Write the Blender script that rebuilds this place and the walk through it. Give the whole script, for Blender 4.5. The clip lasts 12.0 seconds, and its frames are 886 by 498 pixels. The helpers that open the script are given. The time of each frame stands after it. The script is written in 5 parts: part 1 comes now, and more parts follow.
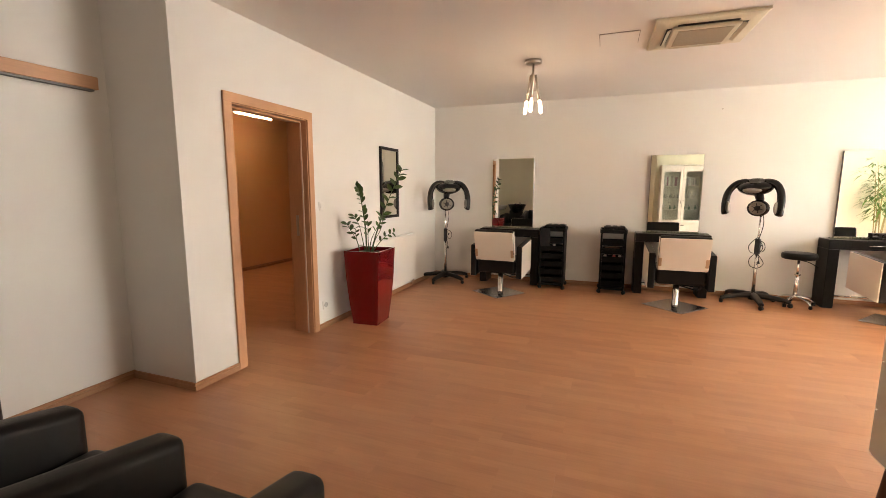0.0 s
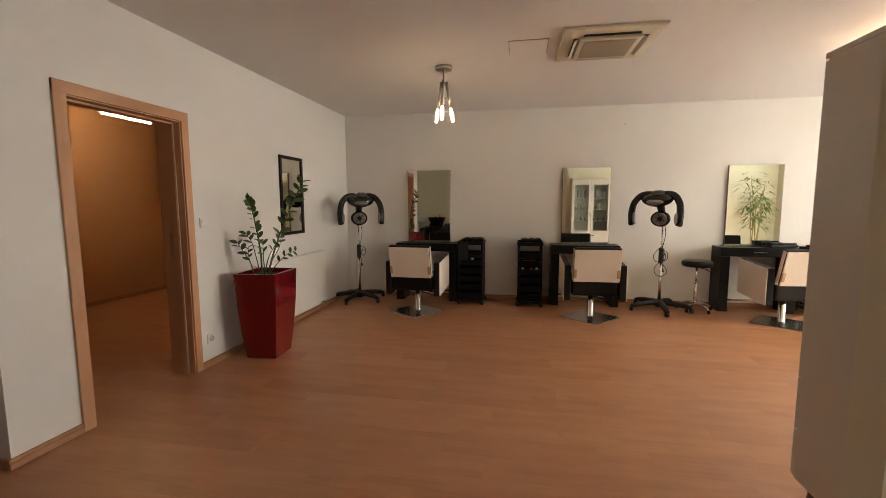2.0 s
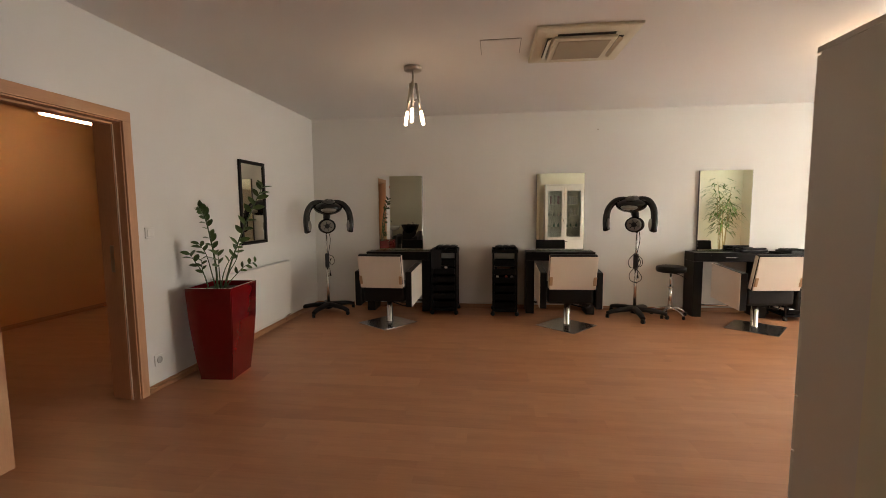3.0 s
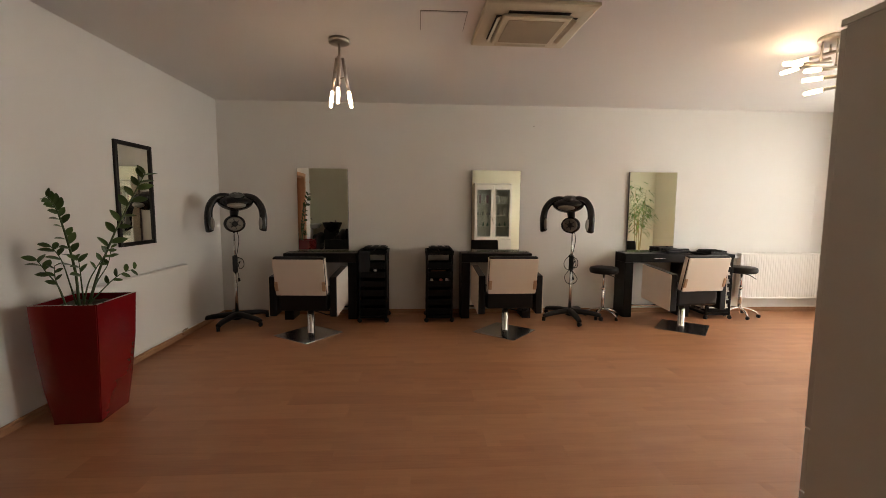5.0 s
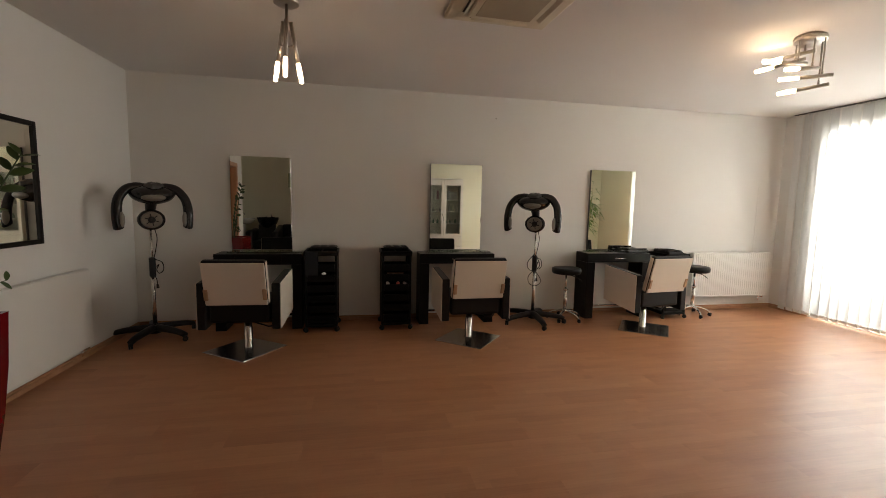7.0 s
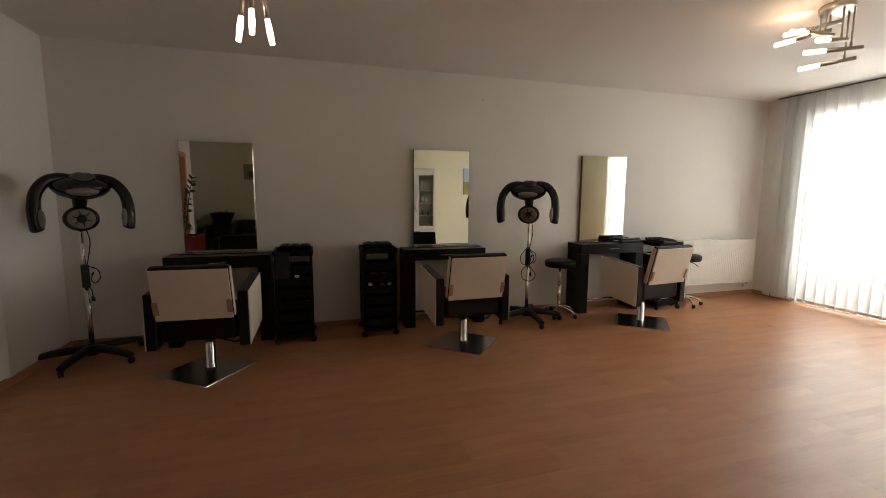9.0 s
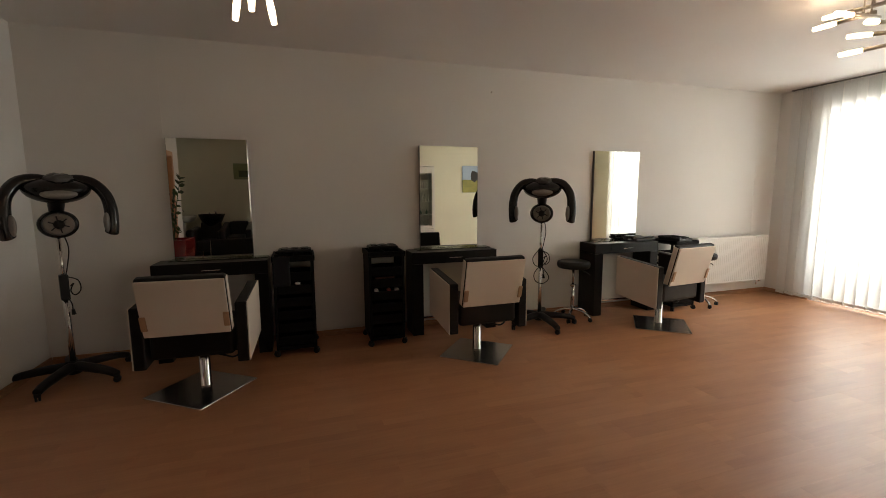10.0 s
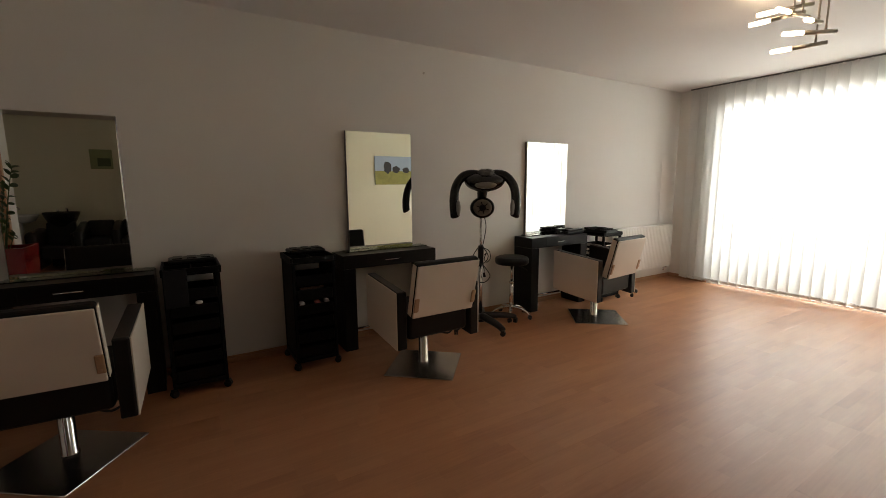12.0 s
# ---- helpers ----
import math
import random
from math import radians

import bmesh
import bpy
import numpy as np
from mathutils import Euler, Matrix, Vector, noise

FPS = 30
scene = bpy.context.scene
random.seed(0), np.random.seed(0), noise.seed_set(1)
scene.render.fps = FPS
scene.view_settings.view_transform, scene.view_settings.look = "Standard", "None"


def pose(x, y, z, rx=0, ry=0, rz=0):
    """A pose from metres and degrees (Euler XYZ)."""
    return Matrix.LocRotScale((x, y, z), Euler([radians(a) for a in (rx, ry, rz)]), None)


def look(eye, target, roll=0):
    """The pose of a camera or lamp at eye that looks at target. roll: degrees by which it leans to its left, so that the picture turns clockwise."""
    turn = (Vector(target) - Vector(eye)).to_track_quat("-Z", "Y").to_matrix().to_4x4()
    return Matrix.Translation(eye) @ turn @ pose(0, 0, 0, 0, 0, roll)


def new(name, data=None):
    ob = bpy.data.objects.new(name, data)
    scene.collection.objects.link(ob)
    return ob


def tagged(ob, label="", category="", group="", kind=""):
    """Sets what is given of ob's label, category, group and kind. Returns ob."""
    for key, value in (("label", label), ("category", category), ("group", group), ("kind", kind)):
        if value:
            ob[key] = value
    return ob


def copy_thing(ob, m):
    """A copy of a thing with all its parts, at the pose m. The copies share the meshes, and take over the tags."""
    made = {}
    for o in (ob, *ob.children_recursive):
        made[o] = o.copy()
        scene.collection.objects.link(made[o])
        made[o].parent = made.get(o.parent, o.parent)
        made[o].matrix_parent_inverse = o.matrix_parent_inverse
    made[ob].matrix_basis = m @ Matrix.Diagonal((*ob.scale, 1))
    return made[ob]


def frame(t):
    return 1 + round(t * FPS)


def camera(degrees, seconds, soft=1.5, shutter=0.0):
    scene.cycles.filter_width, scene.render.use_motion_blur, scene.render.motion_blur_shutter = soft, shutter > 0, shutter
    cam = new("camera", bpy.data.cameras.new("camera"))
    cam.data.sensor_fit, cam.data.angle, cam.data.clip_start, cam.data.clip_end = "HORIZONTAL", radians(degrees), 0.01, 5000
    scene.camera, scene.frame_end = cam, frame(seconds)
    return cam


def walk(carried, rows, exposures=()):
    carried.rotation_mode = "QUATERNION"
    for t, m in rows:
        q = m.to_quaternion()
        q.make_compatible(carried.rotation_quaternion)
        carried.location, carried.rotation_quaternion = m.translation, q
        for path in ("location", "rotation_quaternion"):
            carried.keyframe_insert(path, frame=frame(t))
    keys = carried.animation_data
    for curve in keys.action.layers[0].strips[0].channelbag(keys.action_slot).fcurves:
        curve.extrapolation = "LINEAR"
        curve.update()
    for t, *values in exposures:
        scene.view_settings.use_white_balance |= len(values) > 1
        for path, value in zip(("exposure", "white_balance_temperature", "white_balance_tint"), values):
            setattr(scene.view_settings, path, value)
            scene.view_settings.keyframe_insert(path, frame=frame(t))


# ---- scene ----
cam = camera(91.8, 12.0, soft=0.75)
PATH = [
    (0, (0.024, -0.012, 1.357), (-0.673, 1.843, 1.084), 0.1),
    (0.5, (0.016, 0.077, 1.362), (-0.573, 1.971, 1.098), 0.3),
    (1, (0.013, 0.164, 1.362), (-0.477, 2.087, 1.115), 0.3),
    (1.5, (0.021, 0.251, 1.359), (-0.398, 2.193, 1.128), 0.2),
    (2, (0.038, 0.35, 1.353), (-0.322, 2.306, 1.14), -0.2),
    (2.5, (0.043, 0.444, 1.351), (-0.265, 2.41, 1.154), -0.5),
    (3, (0.033, 0.549, 1.35), (-0.211, 2.526, 1.168), -0.5),
    (5, (-0.096, 0.995, 1.343), (0.017, 2.982, 1.153), 0.4),
    (5.5, (-0.128, 1.11, 1.36), (0.043, 3.093, 1.162), 0.6),
    (6, (-0.167, 1.224, 1.359), (0.066, 3.201, 1.157), 0.8),
    (6.5, (-0.215, 1.333, 1.357), (0.097, 3.297, 1.151), 1.0),
    (7, (-0.268, 1.444, 1.353), (0.126, 3.394, 1.145), 1.2),
    (9, (-0.442, 1.957, 1.34), (0.131, 3.857, 1.094), 0.3),
    (9.5, (-0.481, 2.101, 1.332), (0.113, 3.994, 1.079), 0.0),
    (10, (-0.535, 2.26, 1.347), (0.079, 4.146, 1.092), -0.3),
    (10.5, (-0.584, 2.391, 1.353), (0.049, 4.271, 1.098), -0.8),
    (11, (-0.613, 2.543, 1.362), (0.109, 4.389, 1.096), -0.9),
    (11.5, (-0.647, 2.682, 1.358), (0.218, 4.464, 1.079), -0.7),
    (12, (-0.663, 2.816, 1.361), (0.37, 4.502, 1.065), -0.4),
]
EXPOSURES = [(0.0, 2.18, 7900, 18), (0.5, 1.97, 7900, 18), (1.0, 1.76, 7850, 18), (1.5, 1.51, 7800, 17), (2.0, 1.29, 7750, 17), (2.5, 1.13, 7750, 17), (3.0, 1.05, 7600, 17),
             (5.0, 0.80, 7550, 17), (5.5, 0.73, 7550, 17), (7.0, 0.44, 7450, 16), (9.0, 0.15, 7500, 16), (10.5, 0.18, 7600, 16), (12.0, -0.06, 7500, 15)]
walk(cam, [(t, look(eye, aim, roll)) for t, eye, aim, roll in PATH], EXPOSURES)

# ---- room dimensions ----
X_LEFT, X_RIGHT, Y_BACK, Z_CEIL = -2.52, 5.46, 6.40, 2.61
X_RECESS, Y_RETURN = -3.13, 1.99
Y_DIVIDER, X_DIVIDER = 1.85, 1.06
Y_SOUTH = -2.6

# ---- world, sun, window light ----
world = bpy.data.worlds.new("sky")
scene.world = world
world.use_nodes = True
wn = world.node_tree.nodes
sky = wn.new("ShaderNodeTexSky")
sky.sky_type = 'NISHITA'
sky.sun_disc = False
sky.sun_elevation = radians(48)
sky.sun_rotation = radians(75)
wn["Background"].inputs["Strength"].default_value = 0.15
world.node_tree.links.new(sky.outputs[0], wn["Background"].inputs["Color"])

sun_data = bpy.data.lights.new("sun", 'SUN')
sun_data.energy, sun_data.angle, sun_data.color = 2.0, radians(0.6), (1.0, 0.95, 0.88)
sun = new("sun", sun_data)
sun.matrix_world = look((12, 8, 14), (5, 5, 0))


def area_lamp(name, m, w, h, watts, colour):
    d = bpy.data.lights.new(name, 'AREA')
    d.shape, d.size, d.size_y, d.energy, d.color = 'RECTANGLE', w, h, watts, colour
    ob = new(name, d)
    ob.matrix_world = m
    return ob


# sky light in the opening of the blinded window: the open sky ahead, and its wide scatter
area_lamp("window_sky_light", look((5.72, 4.52, 1.40), (0.0, 4.0, 0.7)), 2.5, 1.80, 195.0, (0.815, 0.925, 1.0)).data.spread = radians(128)
area_lamp("window_side_light", look((5.66, 4.545, 1.22), (0.0, 4.545, 1.22)), 2.58, 2.20, 95.0, (0.815, 0.925, 1.0))

# fill light, added in a made-up opening in the unseen wall behind the entrance
area_lamp("entrance_fill_light", look((2.3, -2.72, 1.3), (-1.5, 2.0, 1.1)), 1.2, 2.2, 6.0, (1.0, 0.95, 0.88))


# ---- materials ----
def material(name):
    m = bpy.data.materials.new(name)
    m.use_nodes = True
    return m, m.node_tree.nodes, m.node_tree.links, m.node_tree.nodes["Principled BSDF"]


def noise_node(n, l, scale, detail=4.0, rough=0.6, stretch=None, coords="Object"):
    tc = n.new("ShaderNodeTexCoord")
    tex = n.new("ShaderNodeTexNoise")
    tex.inputs["Scale"].default_value = scale
    tex.inputs["Detail"].default_value = detail
    tex.inputs["Roughness"].default_value = rough
    if stretch:
        mp = n.new("ShaderNodeMapping")
        mp.inputs["Scale"].default_value = stretch
        l.new(tc.outputs[coords], mp.inputs["Vector"])
        l.new(mp.outputs[0], tex.inputs["Vector"])
    else:
        l.new(tc.outputs[coords], tex.inputs["Vector"])
    return tex


def ramp_node(n, l, source, stops):
    r = n.new("ShaderNodeValToRGB")
    els = r.color_ramp.elements
    while len(els) < len(stops):
        els.new(0.5)
    for e, (p, c) in zip(els, stops):
        e.position, e.color = p, (*c, 1.0)
    l.new(source, r.inputs[0])
    return r


def bump(n, l, b, source, strength, distance=0.002):
    bp = n.new("ShaderNodeBump")
    bp.inputs["Strength"].default_value = strength
    bp.inputs["Distance"].default_value = distance
    l.new(source, bp.inputs["Height"])
    l.new(bp.outputs[0], b.inputs["Normal"])
    return bp


def shade(c, k):
    return tuple(min(1.0, v * k) for v in c)


def surface(name, colour, rough, metal=0.0, grain=60.0, vary=0.08, relief=0.15, stretch=None, spread=0.12, coat=0.0, spec=0.5):
    """A surface with fine grain and broad unevenness in colour and gloss."""
    m, n, l, b = material(name)
    fine = noise_node(n, l, grain, 5.0, 0.65, stretch)
    broad = noise_node(n, l, 1.7, 3.0, 0.6)
    mix = n.new("ShaderNodeMath")
    mix.operation = 'ADD'
    l.new(fine.outputs["Fac"], mix.inputs[0])
    l.new(broad.outputs["Fac"], mix.inputs[1])
    half = n.new("ShaderNodeMath")
    half.operation = 'MULTIPLY'
    half.inputs[1].default_value = 0.5
    l.new(mix.outputs[0], half.inputs[0])
    r = ramp_node(n, l, half.outputs[0], [(0.3, shade(colour, 1 - vary)), (0.7, shade(colour, 1 + vary))])
    l.new(r.outputs[0], b.inputs["Base Color"])
    mr = n.new("ShaderNodeMapRange")
    mr.inputs["From Min"].default_value, mr.inputs["From Max"].default_value = 0.3, 0.7
    mr.inputs["To Min"].default_value = max(0.02, rough * (1 - spread))
    mr.inputs["To Max"].default_value = min(1.0, rough * (1 + spread))
    l.new(half.outputs[0], mr.inputs["Value"])
    l.new(mr.outputs[0], b.inputs["Roughness"])
    b.inputs["Metallic"].default_value = metal
    b.inputs["Coat Weight"].default_value = coat
    b.inputs["Specular IOR Level"].default_value = spec
    if relief:
        bump(n, l, b, fine.outputs["Fac"], relief)
    return m


WALL = surface("wall_paint", (0.77, 0.74, 0.70), 0.75, grain=240.0, vary=0.02, relief=0.12)
CEIL = surface("ceiling_paint", (0.77, 0.74, 0.71), 0.85, grain=200.0, vary=0.02, relief=0.08)
ORANGE_WALL = surface("tan_wall_paint", (0.62, 0.33, 0.165), 0.8, grain=200.0, vary=0.03, relief=0.1)
OLIVE_WALL = surface("cream_wall_paint", (0.80, 0.765, 0.61), 0.8, grain=200.0, vary=0.03, relief=0.1)
WOOD_TRIM = surface("beech_trim", (0.56, 0.29, 0.155), 0.42, grain=14.0, vary=0.12, relief=0.05, stretch=(9.0, 9.0, 0.6))
WOOD_TRIM_LONG = surface("beech_trim_long", (0.54, 0.28, 0.15), 0.42, grain=14.0, vary=0.12, relief=0.05, stretch=(0.8, 0.8, 9.0))
SKIRTING = surface("stained_skirting", (0.40, 0.195, 0.095), 0.4, grain=14.0, vary=0.15, relief=0.05, stretch=(0.8, 0.8, 9.0))
BLACK_WOOD = surface("black_brown_veneer", (0.011, 0.0085, 0.0075), 0.32, grain=18.0, vary=0.3, relief=0.05, stretch=(1.0, 8.0, 8.0), spec=0.22)
BLACK_LEATHER = surface("black_leather", (0.010, 0.0085, 0.008), 0.40, grain=260.0, vary=0.25, relief=0.3, spec=0.25)
CREAM_LEATHER = surface("cream_leatherette", (0.80, 0.71, 0.62), 0.5, grain=320.0, vary=0.05, relief=0.2)
BLACK_PLASTIC = surface("black_plastic", (0.012, 0.011, 0.011), 0.38, grain=300.0, vary=0.2, relief=0.12, spec=0.35)
BLACK_GLOSS = surface("glossy_black_plastic", (0.010, 0.009, 0.009), 0.2, grain=120.0, vary=0.2, relief=0.02)
CART_PLASTIC = surface("cart_black_plastic", (0.006, 0.0055, 0.0055), 0.5, grain=280.0, vary=0.2, relief=0.15, spec=0.12)
GREY_GRILLE = surface("grey_heater_grille", (0.24, 0.215, 0.19), 0.4, metal=0.4, grain=200.0, vary=0.3, relief=0.4)
CHROME = surface("chrome", (0.78, 0.76, 0.74), 0.12, metal=1.0, grain=30.0, vary=0.05, relief=0.0, spread=0.4)
BRUSHED = surface("brushed_steel", (0.64, 0.625, 0.61), 0.25, metal=1.0, grain=40.0, vary=0.1, relief=0.0, stretch=(1.0, 14.0, 1.0))
NICKEL = surface("satin_nickel", (0.52, 0.47, 0.41), 0.3, metal=1.0, grain=60.0, vary=0.06, relief=0.02)
RED_GLOSS = surface("red_lacquer", (0.185, 0.006, 0.009), 0.14, grain=30.0, vary=0.06, relief=0.01, coat=0.6)
SOIL = surface("potting_soil", (0.06, 0.04, 0.025), 0.95, grain=90.0, vary=0.5, relief=1.0)
STEM_GREEN = surface("stem_green", (0.05, 0.085, 0.024), 0.5, grain=60.0, vary=0.25, relief=0.1)
WHITE_LACQUER = surface("cream_white_lacquer", (0.76, 0.73, 0.66), 0.4, grain=120.0, vary=0.02, relief=0.03)
RADIATOR_WHITE = surface("radiator_enamel", (0.80, 0.77, 0.72), 0.35, grain=100.0, vary=0.02, relief=0.02)
AC_WHITE = surface("ivory_plastic", (0.66, 0.60, 0.47), 0.45, grain=200.0, vary=0.02, relief=0.05)
AC_GRILLE = surface("ivory_mesh_grille", (0.38, 0.315, 0.225), 0.6, grain=400.0, vary=0.2, relief=0.6)
DARK_GAP = surface("dark_recess", (0.04, 0.032, 0.025), 0.7, grain=100.0, vary=0.2, relief=0.0)
WHITE_PLASTIC = surface("white_plastic", (0.78, 0.75, 0.71), 0.4, grain=200.0, vary=0.02, relief=0.03)
WHITE_FRAME = surface("white_window_frame", (0.8, 0.8, 0.8), 0.35, grain=120.0, vary=0.02, relief=0.02)
DARK_WOOD = surface("dark_walnut", (0.13, 0.055, 0.028), 0.45, grain=16.0, vary=0.2, relief=0.08, stretch=(8.0, 8.0, 0.8))
PORCELAIN = surface("white_porcelain", (0.8, 0.79, 0.76), 0.12, grain=60.0, vary=0.02, relief=0.0)
RAIL_GREY = surface("grey_rail", (0.16, 0.15, 0.14), 0.5, metal=0.3, grain=90.0, vary=0.1, relief=0.05)
OUTSIDE = surface("pale_paving", (0.42, 0.41, 0.39), 0.9, grain=20.0, vary=0.1, relief=0.3)
BAMBOO_CANE = surface("bamboo_cane", (0.42, 0.33, 0.15), 0.45, grain=30.0, vary=0.2, relief=0.05)


def leaf_material(name, c):
    m, n, l, b = material(name)
    info = n.new("ShaderNodeObjectInfo")
    geo = n.new("ShaderNodeNewGeometry")
    add = n.new("ShaderNodeMath")
    add.operation = 'ADD'
    l.new(info.outputs["Random"], add.inputs[0])
    l.new(geo.outputs["Random Per Island"], add.inputs[1])
    half = n.new("ShaderNodeMath")
    half.operation = 'MULTIPLY'
    half.inputs[1].default_value = 0.5
    l.new(add.outputs[0], half.inputs[0])
    r = ramp_node(n, l, half.outputs[0], [(0.1, shade(c, 0.6)), (0.9, shade(c, 1.35))])
    l.new(r.outputs[0], b.inputs["Base Color"])
    b.inputs["Roughness"].default_value = 0.32
    fine = noise_node(n, l, 45.0)
    bump(n, l, b, fine.outputs["Fac"], 0.15)
    return m


ZZ_LEAF = leaf_material("waxy_dark_leaf", (0.055, 0.105, 0.022))
BAMBOO_LEAF = leaf_material("bamboo_leaf", (0.12, 0.235, 0.045))


def laminate(name):
    """Beech laminate: three narrow strips a board, short staves, fine lengthwise grain."""
    m, n, l, b = material(name)
    tc = n.new("ShaderNodeTexCoord")
    info = n.new("ShaderNodeObjectInfo")
    off = n.new("ShaderNodeMath")
    off.operation = 'MULTIPLY'
    off.inputs[1].default_value = 37.0
    l.new(info.outputs["Random"], off.inputs[0])
    shift = n.new("ShaderNodeVectorMath")
    shift.operation = 'ADD'
    comb = n.new("ShaderNodeCombineXYZ")
    l.new(off.outputs[0], comb.inputs[0])
    l.new(tc.outputs["Object"], shift.inputs[0])
    l.new(comb.outputs[0], shift.inputs[1])
    brick = n.new("ShaderNodeTexBrick")
    brick.inputs["Scale"].default_value = 1.0
    brick.inputs["Brick Width"].default_value = 0.42
    brick.inputs["Row Height"].default_value = 0.0635
    brick.inputs["Mortar Size"].default_value = 0.0006
    brick.inputs["Color1"].default_value = (0.0, 0.0, 0.0, 1)
    brick.inputs["Color2"].default_value = (1.0, 1.0, 1.0, 1)
    brick.inputs["Mortar"].default_value = (0.3, 0.3, 0.3, 1)
    brick.offset = 0.37
    l.new(shift.outputs[0], brick.inputs["Vector"])
    grain = n.new("ShaderNodeTexNoise")
    mp = n.new("ShaderNodeMapping")
    mp.inputs["Scale"].default_value = (1.3, 22.0, 1.0)
    l.new(shift.outputs[0], mp.inputs["Vector"])
    l.new(mp.outputs[0], grain.inputs["Vector"])
    grain.inputs["Scale"].default_value = 3.0
    grain.inputs["Detail"].default_value = 6.0
    grain.inputs["Distortion"].default_value = 0.4
    grain.inputs["Roughness"].default_value = 0.62
    stave = n.new("ShaderNodeMix")
    stave.data_type = 'FLOAT'
    stave.inputs["Factor"].default_value = 0.24
    l.new(grain.outputs["Fac"], stave.inputs["A"])
    l.new(brick.outputs["Color"], stave.inputs["B"])
    lift = n.new("ShaderNodeMath")
    lift.operation = 'MULTIPLY_ADD'
    lift.inputs[1].default_value = 0.20
    l.new(info.outputs["Random"], lift.inputs[0])
    # broad cloudy figure along the grain
    cloud = n.new("ShaderNodeTexNoise")
    mc = n.new("ShaderNodeMapping")
    mc.inputs["Scale"].default_value = (1.0, 4.0, 1.0)
    l.new(shift.outputs[0], mc.inputs["Vector"])
    l.new(mc.outputs[0], cloud.inputs["Vector"])
    cloud.inputs["Scale"].default_value = 2.2
    cloud.inputs["Detail"].default_value = 3.0
    figure = n.new("ShaderNodeMix")
    figure.data_type = 'FLOAT'
    figure.inputs["Factor"].default_value = 0.42
    l.new(stave.outputs["Result"], figure.inputs["A"])
    l.new(cloud.outputs["Fac"], figure.inputs["B"])
    l.new(figure.outputs["Result"], lift.inputs[2])
    r = ramp_node(n, l, lift.outputs[0], [(0.34, (0.39, 0.160, 0.074)), (0.56, (0.475, 0.208, 0.100)), (0.80, (0.55, 0.255, 0.128))])
    l.new(r.outputs[0], b.inputs["Base Color"])
    mr = n.new("ShaderNodeMapRange")
    mr.inputs["From Min"].default_value, mr.inputs["From Max"].default_value = 0.2, 0.8
    mr.inputs["To Min"].default_value, mr.inputs["To Max"].default_value = 0.34, 0.42
    l.new(grain.outputs["Fac"], mr.inputs["Value"])
    l.new(mr.outputs[0], b.inputs["Roughness"])
    bump(n, l, b, grain.outputs["Fac"], 0.03, 0.0006)
    return m


LAMINATE = laminate("beech_laminate")


def mirror_material():
    m, n, l, b = material("mirror_silvering")
    b.inputs["Base Color"].default_value = (0.91, 0.92, 0.86, 1)
    b.inputs["Metallic"].default_value = 1.0
    b.inputs["Roughness"].default_value = 0.012
    return m


MIRROR = mirror_material()


def glass_material(name, tint, rough=0.0):
    m, n, l, b = material(name)
    clear = n.new("ShaderNodeBsdfTransparent")
    clear.inputs["Color"].default_value = (*tint, 1)
    gloss = n.new("ShaderNodeBsdfGlossy")
    gloss.inputs["Roughness"].default_value = 0.02 + rough
    fres = n.new("ShaderNodeFresnel")
    fres.inputs["IOR"].default_value = 1.5
    mix = n.new("ShaderNodeMixShader")
    l.new(fres.outputs[0], mix.inputs[0])
    l.new(clear.outputs[0], mix.inputs[1])
    l.new(gloss.outputs[0], mix.inputs[2])
    l.new(mix.outputs[0], n["Material Output"].inputs["Surface"])
    return m


GLASS = glass_material("clear_glass", (0.93, 0.96, 0.93))
SHELF_GLASS = glass_material("green_edge_glass", (0.72, 0.80, 0.74))


def slat_material():
    """Thin white blind cloth that lets daylight through."""
    m, n, l, b = material("white_blind_cloth")
    weave = noise_node(n, l, 30.0, 3.0, 0.6, (6.0, 6.0, 0.5))
    r = ramp_node(n, l, weave.outputs["Fac"], [(0.3, (0.80, 0.79, 0.765)), (0.7, (0.87, 0.86, 0.835))])
    info = n.new("ShaderNodeObjectInfo")
    each = ramp_node(n, l, info.outputs["Random"], [(0.0, (0.86, 0.86, 0.86)), (1.0, (1.0, 1.0, 1.0))])
    tone = n.new("ShaderNodeMix")
    tone.data_type, tone.blend_type = 'RGBA', 'MULTIPLY'
    tone.inputs["Factor"].default_value = 1.0
    l.new(r.outputs[0], tone.inputs["A"])
    l.new(each.outputs[0], tone.inputs["B"])
    dif = n.new("ShaderNodeBsdfDiffuse")
    tra = n.new("ShaderNodeBsdfTranslucent")
    l.new(tone.outputs["Result"], dif.inputs["Color"])
    l.new(tone.outputs["Result"], tra.inputs["Color"])
    mix = n.new("ShaderNodeMixShader")
    mix.inputs[0].default_value = 0.25
    l.new(dif.outputs[0], mix.inputs[1])
    l.new(tra.outputs[0], mix.inputs[2])
    # open weave: part of the light goes straight through
    holes = n.new("ShaderNodeBsdfTransparent")
    sheer = n.new("ShaderNodeMixShader")
    sheer.inputs[0].default_value = 0.10
    l.new(mix.outputs[0], sheer.inputs[1])
    l.new(holes.outputs[0], sheer.inputs[2])
    l.new(sheer.outputs[0], n["Material Output"].inputs["Surface"])
    return m


SLAT = slat_material()


def glow(name, colour, strength):
    m, n, l, b = material(name)
    b.inputs["Base Color"].default_value = (0.9, 0.9, 0.88, 1)
    b.inputs["Roughness"].default_value = 0.4
    b.inputs["Emission Color"].default_value = (*colour, 1)
    b.inputs["Emission Strength"].default_value = strength
    return m


